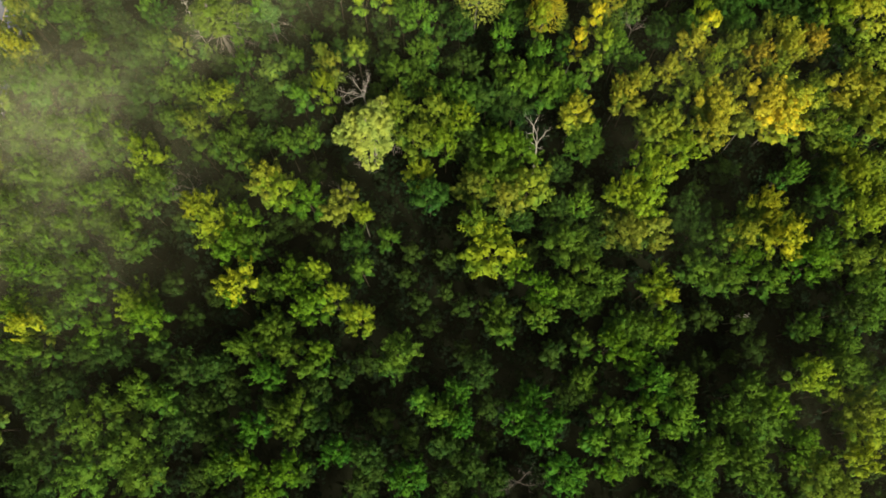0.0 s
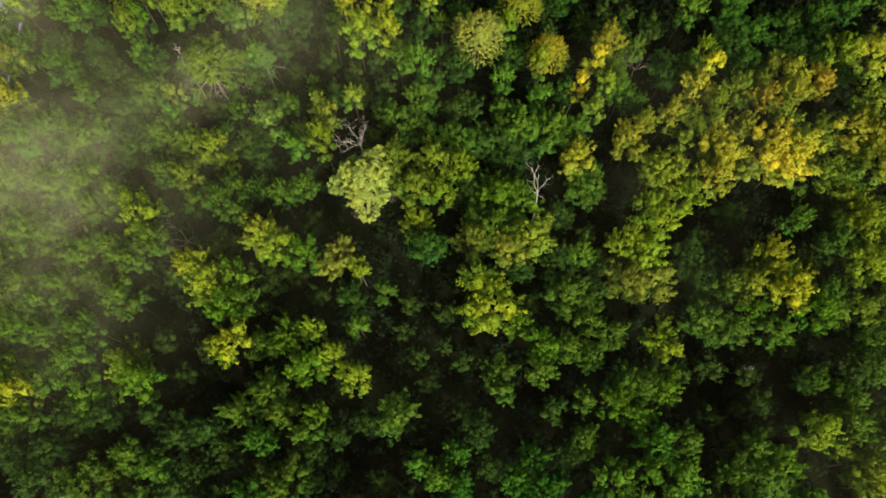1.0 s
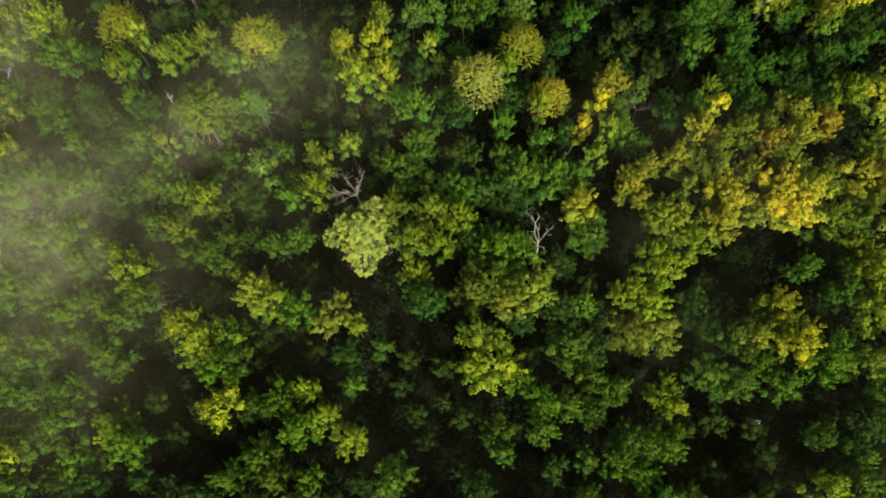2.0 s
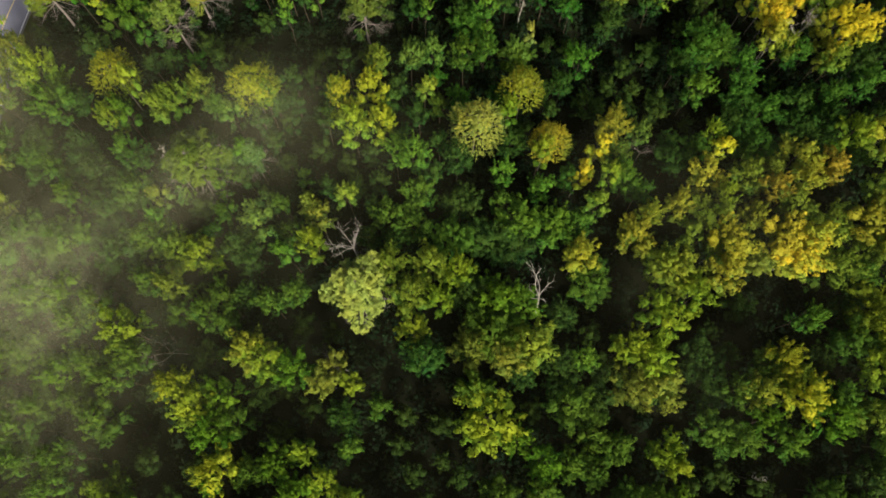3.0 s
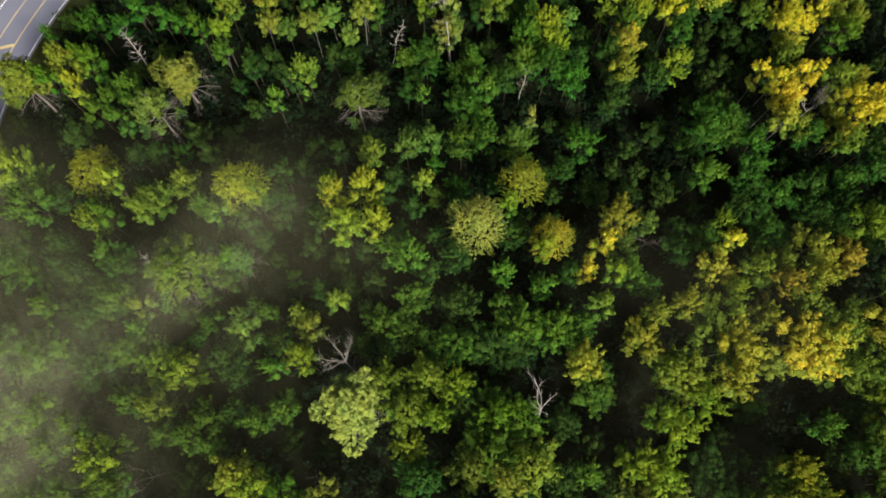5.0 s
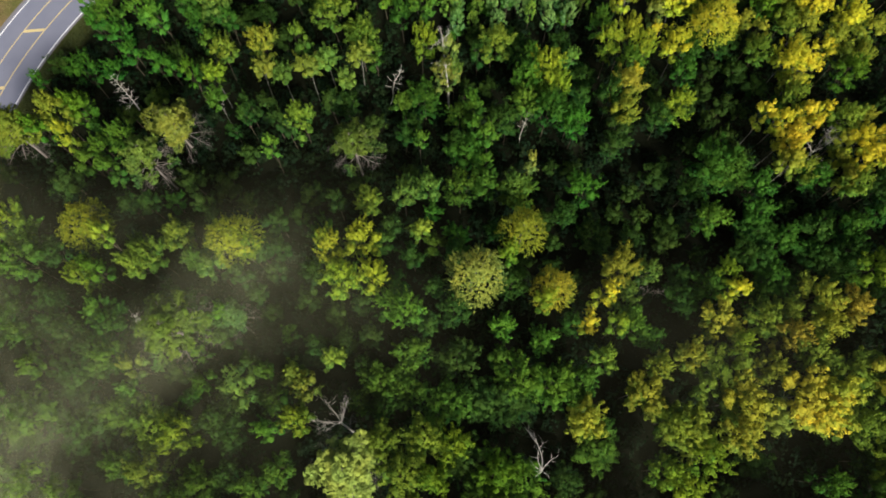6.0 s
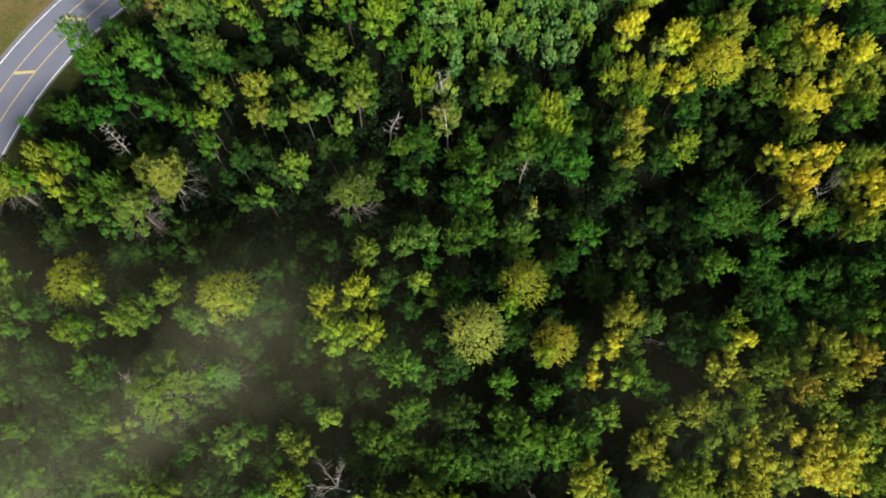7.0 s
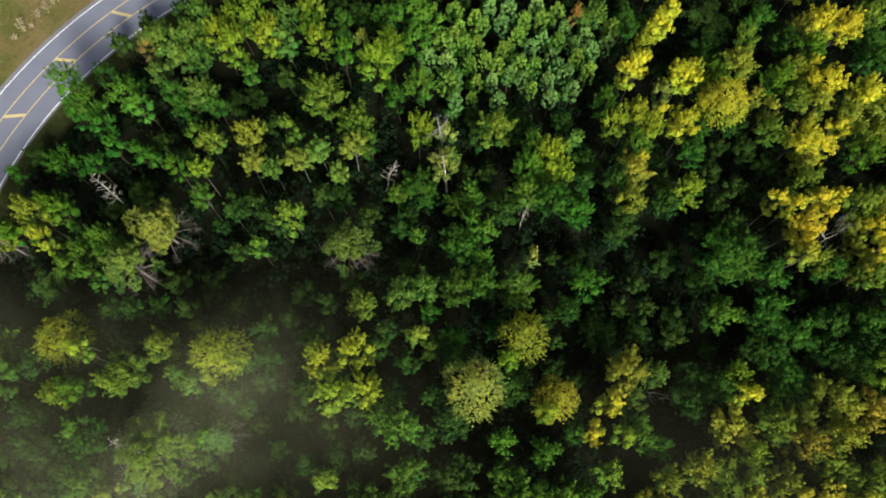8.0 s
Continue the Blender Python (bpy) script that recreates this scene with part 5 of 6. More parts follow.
plant(-14.3, 70.8, 8.6, 2.8, "U")
plant(-0.2, 93.5, 8.6, 2.1, "C")
plant(3.9, 89.7, 10.7, 2.7, "C")
plant(-15.9, 93.6, 11.9, 2.3, "U")
plant(-43.9, 71.7, 9.6, 2.6, "D")
plant(3.6, 86.2, 11.8, 2.7, "F")
plant(-24.0, 61.8, 10.9, 2.6, "Q")
plant(0.1, 80.0, 10.7, 2.4, "F")
plant(-24.7, 82.2, 9.6, 2.2, "U")
plant(-36.6, 92.5, 11.3, 2.2, "U")
plant(-34.8, 89.8, 10.6, 2.4, "U")
plant(-30.3, 93.4, 9.9, 2.1, "U")
plant(-41.8, 93.0, 8.9, 2.3, "C")
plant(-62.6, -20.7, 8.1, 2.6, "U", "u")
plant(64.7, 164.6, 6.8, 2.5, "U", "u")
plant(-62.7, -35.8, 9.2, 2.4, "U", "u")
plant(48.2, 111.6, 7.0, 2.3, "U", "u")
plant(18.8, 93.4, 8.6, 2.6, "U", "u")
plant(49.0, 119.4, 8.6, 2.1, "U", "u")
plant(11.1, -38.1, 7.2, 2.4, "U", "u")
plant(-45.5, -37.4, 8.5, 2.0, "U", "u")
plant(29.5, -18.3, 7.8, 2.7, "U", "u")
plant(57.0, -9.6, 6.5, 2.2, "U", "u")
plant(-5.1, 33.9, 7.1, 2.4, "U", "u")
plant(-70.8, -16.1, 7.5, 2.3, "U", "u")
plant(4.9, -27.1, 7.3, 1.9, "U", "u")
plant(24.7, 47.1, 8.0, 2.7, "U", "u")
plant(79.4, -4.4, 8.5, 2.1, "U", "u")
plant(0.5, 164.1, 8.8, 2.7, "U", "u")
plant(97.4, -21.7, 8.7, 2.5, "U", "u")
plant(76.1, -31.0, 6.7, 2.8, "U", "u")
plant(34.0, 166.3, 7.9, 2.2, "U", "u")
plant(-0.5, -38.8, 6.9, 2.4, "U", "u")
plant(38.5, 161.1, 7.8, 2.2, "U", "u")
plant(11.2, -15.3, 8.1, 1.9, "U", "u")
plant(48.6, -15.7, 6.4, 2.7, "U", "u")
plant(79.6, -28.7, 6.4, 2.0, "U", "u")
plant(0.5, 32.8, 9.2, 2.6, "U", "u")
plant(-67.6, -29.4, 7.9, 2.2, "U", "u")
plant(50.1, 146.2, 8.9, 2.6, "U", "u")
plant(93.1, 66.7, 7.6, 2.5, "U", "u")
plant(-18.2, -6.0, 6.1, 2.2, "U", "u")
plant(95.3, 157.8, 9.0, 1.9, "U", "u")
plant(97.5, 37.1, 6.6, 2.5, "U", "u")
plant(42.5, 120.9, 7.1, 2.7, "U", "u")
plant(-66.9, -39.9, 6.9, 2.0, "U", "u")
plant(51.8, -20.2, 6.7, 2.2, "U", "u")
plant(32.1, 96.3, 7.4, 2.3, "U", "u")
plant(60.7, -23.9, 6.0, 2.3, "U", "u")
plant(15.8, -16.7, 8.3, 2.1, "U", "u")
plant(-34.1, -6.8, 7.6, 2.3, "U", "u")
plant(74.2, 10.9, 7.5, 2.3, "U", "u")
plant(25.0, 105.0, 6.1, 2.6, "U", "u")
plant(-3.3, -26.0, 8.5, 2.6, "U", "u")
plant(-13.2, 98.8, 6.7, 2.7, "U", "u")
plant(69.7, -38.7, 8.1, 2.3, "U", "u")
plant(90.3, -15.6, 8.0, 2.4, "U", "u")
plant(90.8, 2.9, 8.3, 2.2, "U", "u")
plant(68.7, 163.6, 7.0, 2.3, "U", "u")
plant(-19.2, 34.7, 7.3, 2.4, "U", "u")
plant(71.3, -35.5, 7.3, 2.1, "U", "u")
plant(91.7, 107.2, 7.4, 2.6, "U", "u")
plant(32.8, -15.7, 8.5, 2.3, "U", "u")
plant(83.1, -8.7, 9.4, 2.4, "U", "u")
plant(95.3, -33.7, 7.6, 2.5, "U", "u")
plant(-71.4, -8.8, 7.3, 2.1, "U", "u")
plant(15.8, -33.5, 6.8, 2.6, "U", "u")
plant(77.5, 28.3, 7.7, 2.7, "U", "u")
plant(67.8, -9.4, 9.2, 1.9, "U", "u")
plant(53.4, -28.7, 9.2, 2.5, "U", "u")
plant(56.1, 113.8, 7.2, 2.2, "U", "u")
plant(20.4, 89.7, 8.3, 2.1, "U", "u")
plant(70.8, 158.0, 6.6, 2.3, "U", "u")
plant(69.0, -0.9, 8.1, 2.0, "U", "u")
plant(97.3, -14.1, 6.4, 2.6, "U", "u")
plant(35.7, -7.7, 8.7, 2.4, "U", "u")
plant(60.1, 28.1, 7.0, 2.3, "U", "u")
plant(-39.3, -37.6, 6.9, 2.5, "U", "u")
plant(58.0, -35.8, 8.8, 2.1, "U", "u")
plant(84.3, 32.1, 7.0, 2.0, "U", "u")
plant(88.1, 121.4, 8.9, 2.5, "U", "u")
plant(39.0, -16.2, 8.9, 2.2, "U", "u")
plant(27.6, -6.3, 8.6, 2.6, "U", "u")
plant(-39.8, 97.5, 8.0, 2.8, "U", "u")
plant(-35.1, 26.2, 7.0, 2.6, "U", "u")
plant(66.5, -5.4, 8.3, 2.2, "U", "u")
plant(96.0, 58.6, 7.3, 2.7, "U", "u")
plant(12.5, -6.2, 9.1, 2.4, "U", "u")
plant(-55.7, -28.3, 7.3, 2.5, "U", "u")
plant(-13.8, -5.9, 8.9, 2.8, "U", "u")
plant(88.8, 31.5, 8.3, 2.0, "U", "u")
plant(85.9, -35.8, 7.3, 2.2, "U", "u")
plant(97.7, 64.8, 7.6, 2.7, "U", "u")
plant(92.0, 49.6, 8.2, 2.6, "U", "u")
plant(81.9, 35.7, 8.7, 2.2, "U", "u")
plant(31.0, -4.6, 7.7, 2.8, "U", "u")
plant(40.0, 23.3, 7.7, 2.1, "U", "u")
plant(62.5, 161.5, 9.4, 2.4, "U", "u")
plant(87.0, 65.3, 7.3, 2.6, "U", "u")
plant(1.1, -8.9, 6.3, 2.3, "U", "u")
plant(82.2, -33.3, 8.3, 2.1, "U", "u")
plant(85.8, 103.5, 8.6, 2.3, "U", "u")
plant(95.8, 33.0, 6.7, 2.7, "U", "u")
plant(27.3, 167.9, 6.2, 2.8, "U", "u")
plant(35.8, -31.5, 6.7, 2.1, "U", "u")
plant(65.9, 99.3, 6.2, 2.1, "U", "u")
plant(-25.5, -14.7, 9.2, 2.4, "U", "u")
plant(-65.0, 118.6, 6.3, 2.3, "U", "u")
plant(72.9, -10.5, 7.6, 2.3, "U", "u")
plant(52.3, 112.2, 7.2, 2.4, "U", "u")
plant(52.3, -37.1, 7.5, 2.0, "U", "u")
plant(80.4, -22.3, 9.0, 2.0, "U", "u")
plant(9.7, 120.1, 7.8, 2.2, "U", "u")
plant(89.5, -36.8, 7.4, 2.3, "U", "u")
plant(-53.3, 138.4, 8.1, 2.6, "U", "u")
plant(52.3, 116.6, 9.0, 2.5, "U", "u")
plant(-71.7, -2.1, 7.0, 2.3, "U", "u")
plant(87.7, 138.9, 8.0, 2.3, "U", "u")
plant(52.0, 14.4, 8.2, 2.6, "U", "u")
plant(95.3, 26.2, 9.5, 2.0, "U", "u")
plant(90.7, 117.1, 8.9, 2.0, "U", "u")
plant(-31.2, -4.8, 7.0, 2.5, "U", "u")
plant(82.0, -38.7, 8.6, 2.5, "U", "u")
plant(-5.9, -13.3, 6.3, 2.1, "U", "u")
plant(-23.7, 125.4, 7.8, 2.5, "U", "u")
plant(-13.3, -36.7, 6.2, 2.7, "U", "u")
plant(92.6, 136.4, 7.8, 2.0, "U", "u")
plant(93.2, -1.3, 6.8, 2.1, "U", "u")
plant(55.4, 119.4, 9.1, 2.6, "U", "u")
plant(-8.7, -11.1, 6.6, 2.7, "U", "u")
plant(92.4, 161.5, 7.1, 2.5, "U", "u")
plant(-32.2, -29.0, 7.8, 2.0, "U", "u")
plant(87.7, -11.8, 6.2, 2.3, "U", "u")
plant(-61.6, -24.9, 7.0, 2.7, "U", "u")
plant(-48.2, -22.5, 6.8, 2.1, "U", "u")
plant(43.6, 169.7, 9.4, 2.1, "U", "u")
plant(96.9, -18.2, 8.9, 2.5, "U", "u")
plant(92.4, 102.5, 7.3, 2.2, "U", "u")
plant(-7.0, -28.0, 9.4, 2.4, "U", "u")
plant(94.6, 2.0, 6.6, 2.1, "U", "u")
plant(-27.5, -38.5, 6.6, 2.4, "U", "u")
plant(90.4, -21.5, 7.0, 2.5, "U", "u")
plant(-63.6, -28.7, 7.5, 2.2, "U", "u")
plant(-67.8, -14.0, 6.9, 2.0, "U", "u")
plant(31.6, -38.7, 6.8, 2.6, "U", "u")
plant(33.0, 159.4, 8.0, 1.9, "U", "u")
plant(-42.2, -26.5, 7.7, 2.4, "U", "u")
plant(57.3, -29.9, 7.5, 2.4, "U", "u")
plant(42.3, 157.2, 6.8, 2.4, "U", "u")
plant(-3.6, -7.9, 8.7, 2.4, "U", "u")
plant(28.3, -26.2, 6.9, 2.7, "U", "u")
plant(77.0, -24.8, 9.1, 1.9, "U", "u")
plant(-37.9, 150.8, 9.4, 2.3, "U", "u")
plant(80.0, 142.5, 7.6, 2.2, "U", "u")
plant(95.6, 147.6, 8.8, 2.1, "U", "u")
plant(-57.3, -35.8, 9.0, 2.5, "U", "u")
plant(81.9, 161.9, 7.8, 1.9, "U", "u")
plant(71.8, 17.2, 7.7, 2.7, "U", "u")
plant(72.7, 169.2, 8.0, 2.3, "U", "u")
plant(23.7, 83.6, 6.4, 2.6, "U", "u")
plant(-18.2, 152.1, 9.4, 2.7, "U", "u")
plant(-31.3, 103.2, 7.5, 2.4, "U", "u")
plant(44.5, 145.4, 7.6, 2.2, "U", "u")
plant(61.3, 169.5, 6.5, 1.9, "U", "u")
plant(60.1, -38.6, 8.6, 2.5, "U", "u")
plant(18.9, -19.8, 8.2, 2.2, "U", "u")
plant(-52.9, -37.8, 8.7, 2.2, "U", "u")
plant(84.5, 119.9, 7.1, 2.8, "U", "u")
plant(67.1, 169.1, 8.3, 2.1, "U", "u")
plant(46.9, 165.9, 9.3, 2.4, "U", "u")
plant(14.5, 34.4, 8.1, 2.8, "U", "u")
plant(15.2, -37.4, 6.7, 2.6, "U", "u")
plant(-6.3, -37.0, 7.0, 2.7, "U", "u")
plant(73.6, -39.2, 8.2, 2.3, "U", "u")
plant(89.7, 7.0, 7.2, 2.8, "U", "u")
plant(-7.5, -7.2, 7.7, 2.6, "U", "u")
plant(85.4, 61.5, 8.6, 2.6, "U", "u")
plant(37.3, 96.7, 6.8, 2.2, "U", "u")
plant(9.5, -19.6, 8.9, 2.1, "U", "u")
plant(93.3, -12.3, 8.2, 1.9, "U", "u")
plant(-14.8, -25.5, 6.8, 2.4, "U", "u")
plant(62.2, -30.0, 8.7, 2.0, "U", "u")
plant(-67.6, -19.0, 6.2, 1.9, "U", "u")
plant(52.1, 97.5, 6.3, 2.3, "U", "u")
plant(81.8, 9.4, 6.6, 2.5, "U", "u")
plant(55.6, -23.1, 8.9, 2.4, "U", "u")
plant(-21.9, -24.3, 6.3, 2.0, "U", "u")
plant(39.5, 165.2, 7.6, 2.6, "U", "u")
plant(93.7, 55.0, 7.1, 2.4, "U", "u")
plant(21.2, -5.1, 7.2, 2.4, "U", "u")
plant(-66.4, -9.8, 7.2, 2.0, "U", "u")
plant(75.4, -7.9, 7.1, 2.2, "U", "u")
plant(-16.5, 45.8, 7.5, 2.2, "U", "u")
plant(5.9, 157.6, 6.4, 2.0, "U", "u")
plant(-5.3, 164.7, 9.1, 2.5, "U", "u")
plant(94.0, -29.4, 6.4, 2.4, "U", "u")
plant(5.6, -19.0, 9.4, 2.5, "U", "u")
plant(41.6, -21.0, 8.7, 2.1, "U", "u")
plant(49.0, 45.2, 8.5, 2.7, "U", "u")
plant(97.8, -39.3, 8.1, 2.5, "U", "u")
plant(97.1, 162.7, 7.5, 2.5, "U", "u")
plant(-49.0, 142.5, 8.5, 2.2, "U", "u")
plant(54.5, 169.1, 6.8, 2.4, "U", "u")
plant(20.1, -38.7, 7.6, 1.9, "U", "u")
plant(80.0, 1.7, 6.9, 2.4, "U", "u")
plant(91.4, 140.1, 9.1, 2.4, "U", "u")
plant(-5.4, 4.7, 8.9, 2.3, "U", "u")
plant(92.0, -39.3, 8.0, 2.7, "U", "u")
plant(-27.4, 126.3, 8.7, 2.8, "U", "u")
plant(94.3, 17.4, 6.5, 2.7, "U", "u")
plant(22.8, -27.3, 7.8, 2.2, "U", "u")
plant(-71.3, -26.8, 7.2, 2.1, "U", "u")
plant(26.1, -38.4, 8.0, 2.7, "U", "u")
plant(17.1, 164.9, 8.9, 2.8, "U", "u")
plant(47.8, 160.1, 8.6, 2.2, "U", "u")
plant(96.8, 45.3, 7.4, 2.5, "U", "u")
plant(-54.9, -32.2, 6.3, 2.2, "U", "u")
plant(80.7, 165.3, 7.1, 2.1, "U", "u")
plant(7.1, 9.3, 7.7, 2.8, "U", "u")
plant(-57.2, -6.7, 8.8, 2.7, "U", "u")
plant(97.1, 53.5, 8.7, 2.1, "U", "u")
plant(10.2, -9.1, 8.9, 2.1, "U", "u")
plant(27.3, 160.8, 8.1, 2.3, "U", "u")
plant(94.5, 22.1, 8.2, 2.0, "U", "u")
plant(13.8, 159.8, 8.3, 2.7, "U", "u")
plant(-71.7, -30.5, 8.1, 2.7, "U", "u")
plant(-46.3, 121.9, 8.1, 2.1, "U", "u")
plant(7.8, 130.6, 8.6, 2.7, "U", "u")
plant(3.6, -36.0, 6.8, 2.6, "U", "u")
plant(82.6, 16.0, 7.3, 2.0, "U", "u")
plant(58.0, 110.0, 7.3, 2.6, "U", "u")
plant(-59.5, -28.5, 6.5, 2.3, "U", "u")
plant(35.4, 100.7, 8.4, 2.5, "U", "u")
plant(16.6, -22.9, 7.9, 2.7, "U", "u")
plant(85.8, 37.1, 8.7, 2.5, "U", "u")
plant(55.0, 128.5, 7.4, 2.3, "U", "u")
plant(-49.7, -8.7, 6.8, 2.4, "U", "u")
plant(5.3, 120.3, 6.6, 2.1, "U", "u")
plant(97.2, 4.6, 8.3, 2.4, "U", "u")
plant(81.8, 47.0, 7.3, 2.2, "U", "u")
plant(89.3, -8.6, 7.2, 2.6, "U", "u")
plant(46.9, 88.9, 7.6, 2.1, "U", "u")
plant(50.5, -33.5, 8.8, 2.8, "U", "u")
plant(63.9, 146.3, 6.3, 2.4, "U", "u")
plant(39.2, -34.6, 8.8, 2.0, "U", "u")
plant(0.3, 27.4, 8.1, 2.0, "U", "u")
plant(-22.7, -39.9, 6.7, 2.5, "U", "u")
plant(78.5, 158.7, 7.8, 2.5, "U", "u")
plant(32.8, -35.3, 7.6, 2.6, "U", "u")
plant(48.6, 18.4, 7.3, 1.9, "U", "u")
plant(92.7, 14.0, 7.3, 2.2, "U", "u")
plant(-17.2, -36.6, 7.3, 2.7, "U", "u")
plant(-50.0, -26.5, 6.4, 2.8, "U", "u")
plant(84.5, 5.7, 8.8, 2.7, "U", "u")
plant(20.3, 85.4, 6.1, 2.6, "U", "u")
plant(-27.8, -26.7, 8.5, 2.1, "U", "u")
plant(91.5, -4.4, 6.2, 2.4, "U", "u")
plant(-21.6, 134.4, 9.4, 2.0, "U", "u")
plant(-46.5, -28.2, 8.1, 2.7, "U", "u")
plant(-11.0, -15.3, 9.3, 2.8, "U", "u")
plant(51.6, 166.5, 8.8, 2.2, "U", "u")
plant(97.2, -25.5, 7.0, 2.6, "U", "u")
plant(50.8, 23.5, 8.4, 2.6, "U", "u")
plant(97.2, -7.5, 9.4, 2.3, "U", "u")
plant(97.5, 122.0, 7.3, 2.3, "U", "u")
plant(91.3, -32.5, 8.4, 2.2, "U", "u")
plant(-43.6, -33.6, 8.7, 2.5, "U", "u")
plant(10.5, 115.2, 6.6, 2.2, "U", "u")
plant(96.4, 98.4, 6.1, 2.0, "U", "u")
plant(-71.4, -37.5, 9.4, 2.0, "U", "u")
plant(87.1, 115.0, 8.5, 2.3, "U", "u")
plant(-8.8, 152.9, 9.3, 2.1, "U", "u")
plant(-23.3, 31.6, 7.0, 2.5, "U", "u")
plant(25.6, -17.2, 9.5, 2.7, "U", "u")
plant(54.9, -33.9, 6.4, 2.1, "U", "u")
plant(41.7, -39.1, 8.9, 2.1, "U", "u")
plant(-40.8, -19.8, 8.2, 2.0, "U", "u")
plant(70.2, -5.1, 6.3, 2.6, "U", "u")
plant(7.9, -24.3, 8.6, 2.4, "U", "u")
plant(78.6, 148.2, 6.3, 2.3, "U", "u")
plant(47.1, -37.8, 8.9, 2.6, "U", "u")
plant(-40.8, 37.5, 8.5, 2.5, "U", "u")
plant(92.4, 120.8, 7.3, 2.5, "U", "u")
plant(86.8, 93.1, 8.0, 2.2, "U", "u")
plant(21.0, 104.9, 6.8, 1.9, "U", "u")
plant(-41.7, 148.0, 8.2, 2.4, "U", "u")
plant(10.5, 156.7, 8.1, 2.4, "U", "u")
plant(96.9, 49.2, 6.9, 2.2, "U", "u")
plant(77.1, -20.6, 9.1, 2.3, "U", "u")
plant(-25.8, 135.7, 9.0, 2.7, "U", "u")
plant(97.8, 18.7, 7.3, 2.1, "U", "u")
plant(-41.4, 118.9, 7.9, 1.9, "U", "u")
plant(97.9, 168.6, 6.1, 2.0, "U", "u")
plant(79.8, 169.3, 6.2, 2.2, "U", "u")
plant(59.6, 119.0, 7.3, 2.0, "U", "u")
plant(63.7, -38.1, 6.5, 2.3, "U", "u")
plant(-10.9, 110.4, 7.1, 2.8, "U", "u")
plant(1.3, 159.1, 6.1, 2.1, "U", "u")
plant(81.8, 28.3, 8.6, 2.2, "U", "u")
plant(46.2, 48.8, 7.8, 2.4, "U", "u")
plant(41.7, 124.6, 8.4, 2.1, "U", "u")
plant(82.5, 90.1, 9.4, 2.4, "U", "u")
plant(-68.8, 97.2, 8.2, 2.0, "U", "u")
plant(24.2, 162.6, 8.5, 2.4, "U", "u")
plant(48.3, -29.2, 8.3, 2.0, "U", "u")
plant(88.2, 109.3, 7.1, 2.2, "U", "u")
plant(96.0, 93.4, 8.7, 2.5, "U", "u")
plant(77.1, 95.8, 8.5, 2.4, "U", "u")
plant(32.3, -10.7, 6.3, 2.3, "U", "u")
plant(-5.0, -16.8, 6.0, 2.0, "U", "u")
plant(96.6, -3.0, 6.9, 2.2, "U", "u")
plant(-51.7, -5.0, 8.6, 2.2, "U", "u")
plant(6.7, -37.7, 6.9, 2.2, "U", "u")
plant(-4.3, 101.5, 6.2, 2.1, "U", "u")
plant(48.7, -10.6, 8.0, 2.5, "U", "u")
plant(63.2, -12.0, 13.5, 3.5, "Y")
plant(74.8, 5.8, 15.5, 4.0, "Y")
plant(74.6, -1.8, 14.8, 3.7, "L")
plant(-69.0, 14.9, 13.7, 3.4, "L")
plant(-15.2, -11.9, 14.8, 3.7, "D")
plant(43.6, 162.3, 16.2, 3.6, "O")
plant(80.2, 21.2, 15.3, 3.3, "L")
plant(89.1, 18.7, 14.8, 3.2, "Y")
plant(25.4, -11.3, 13.6, 4.1, "O")
plant(19.8, 160.3, 14.5, 3.3, "O")
plant(-6.2, -20.8, 14.2, 2.9, "D")
plant(72.5, -16.7, 14.0, 3.9, "L")
plant(-0.5, -14.2, 15.7, 3.7, "O")
plant(38.7, -11.2, 16.0, 3.3, "D")
plant(89.4, 79.9, 15.5, 3.9, "O")
plant(-12.6, 158.4, 15.8, 4.1, "D")
plant(-54.1, -11.0, 16.0, 3.5, "L")
plant(-9.1, -33.0, 16.3, 3.5, "G")
plant(-44.9, -15.4, 13.8, 3.9, "O")
plant(-38.4, -15.1, 14.2, 4.1, "D")
plant(-4.5, 157.5, 13.9, 4.1, "L")
plant(77.5, 14.8, 16.4, 3.4, "G")
plant(-1.0, -32.5, 16.2, 2.9, "L")
plant(86.5, 48.6, 16.2, 3.5, "D")
plant(-55.0, -22.5, 16.4, 2.9, "G")
plant(95.9, 71.0, 15.1, 3.8, "L")
plant(94.2, 112.4, 16.2, 3.5, "G")
plant(-28.3, -18.9, 15.7, 3.9, "G")
plant(-20.6, -18.2, 14.1, 3.9, "L")
plant(1.8, -23.3, 15.0, 3.0, "D")
plant(9.3, 163.4, 15.5, 3.3, "L")
plant(-15.6, -30.0, 13.7, 3.2, "G")
plant(87.8, 11.2, 13.8, 3.3, "O")
plant(-23.9, -31.8, 15.2, 4.1, "L")
plant(-19.6, 158.2, 15.9, 3.4, "L")
plant(24.5, -22.3, 14.4, 4.0, "G")
plant(44.6, -13.4, 16.5, 2.9, "O")
plant(97.3, 133.2, 15.5, 3.0, "O")
plant(-29.3, 152.9, 13.7, 4.1, "L")
plant(8.6, -31.1, 15.4, 4.1, "O")
plant(97.1, 103.4, 15.8, 3.2, "O")
plant(95.5, 142.5, 14.7, 3.5, "G")
plant(18.7, -29.5, 15.3, 2.9, "O")
plant(95.2, 117.6, 14.1, 2.9, "L")
plant(-28.8, -43.7, 15.2, 3.1, "G")
plant(-58.8, -16.8, 15.9, 3.8, "D")
plant(74.5, 163.9, 13.7, 4.1, "Y")
plant(104.0, 126.5, 15.8, 3.7, "L")
plant(84.9, -17.6, 14.1, 4.1, "Y")
plant(85.2, 168.1, 14.4, 3.9, "D")
plant(96.0, 173.5, 14.1, 4.1, "G")
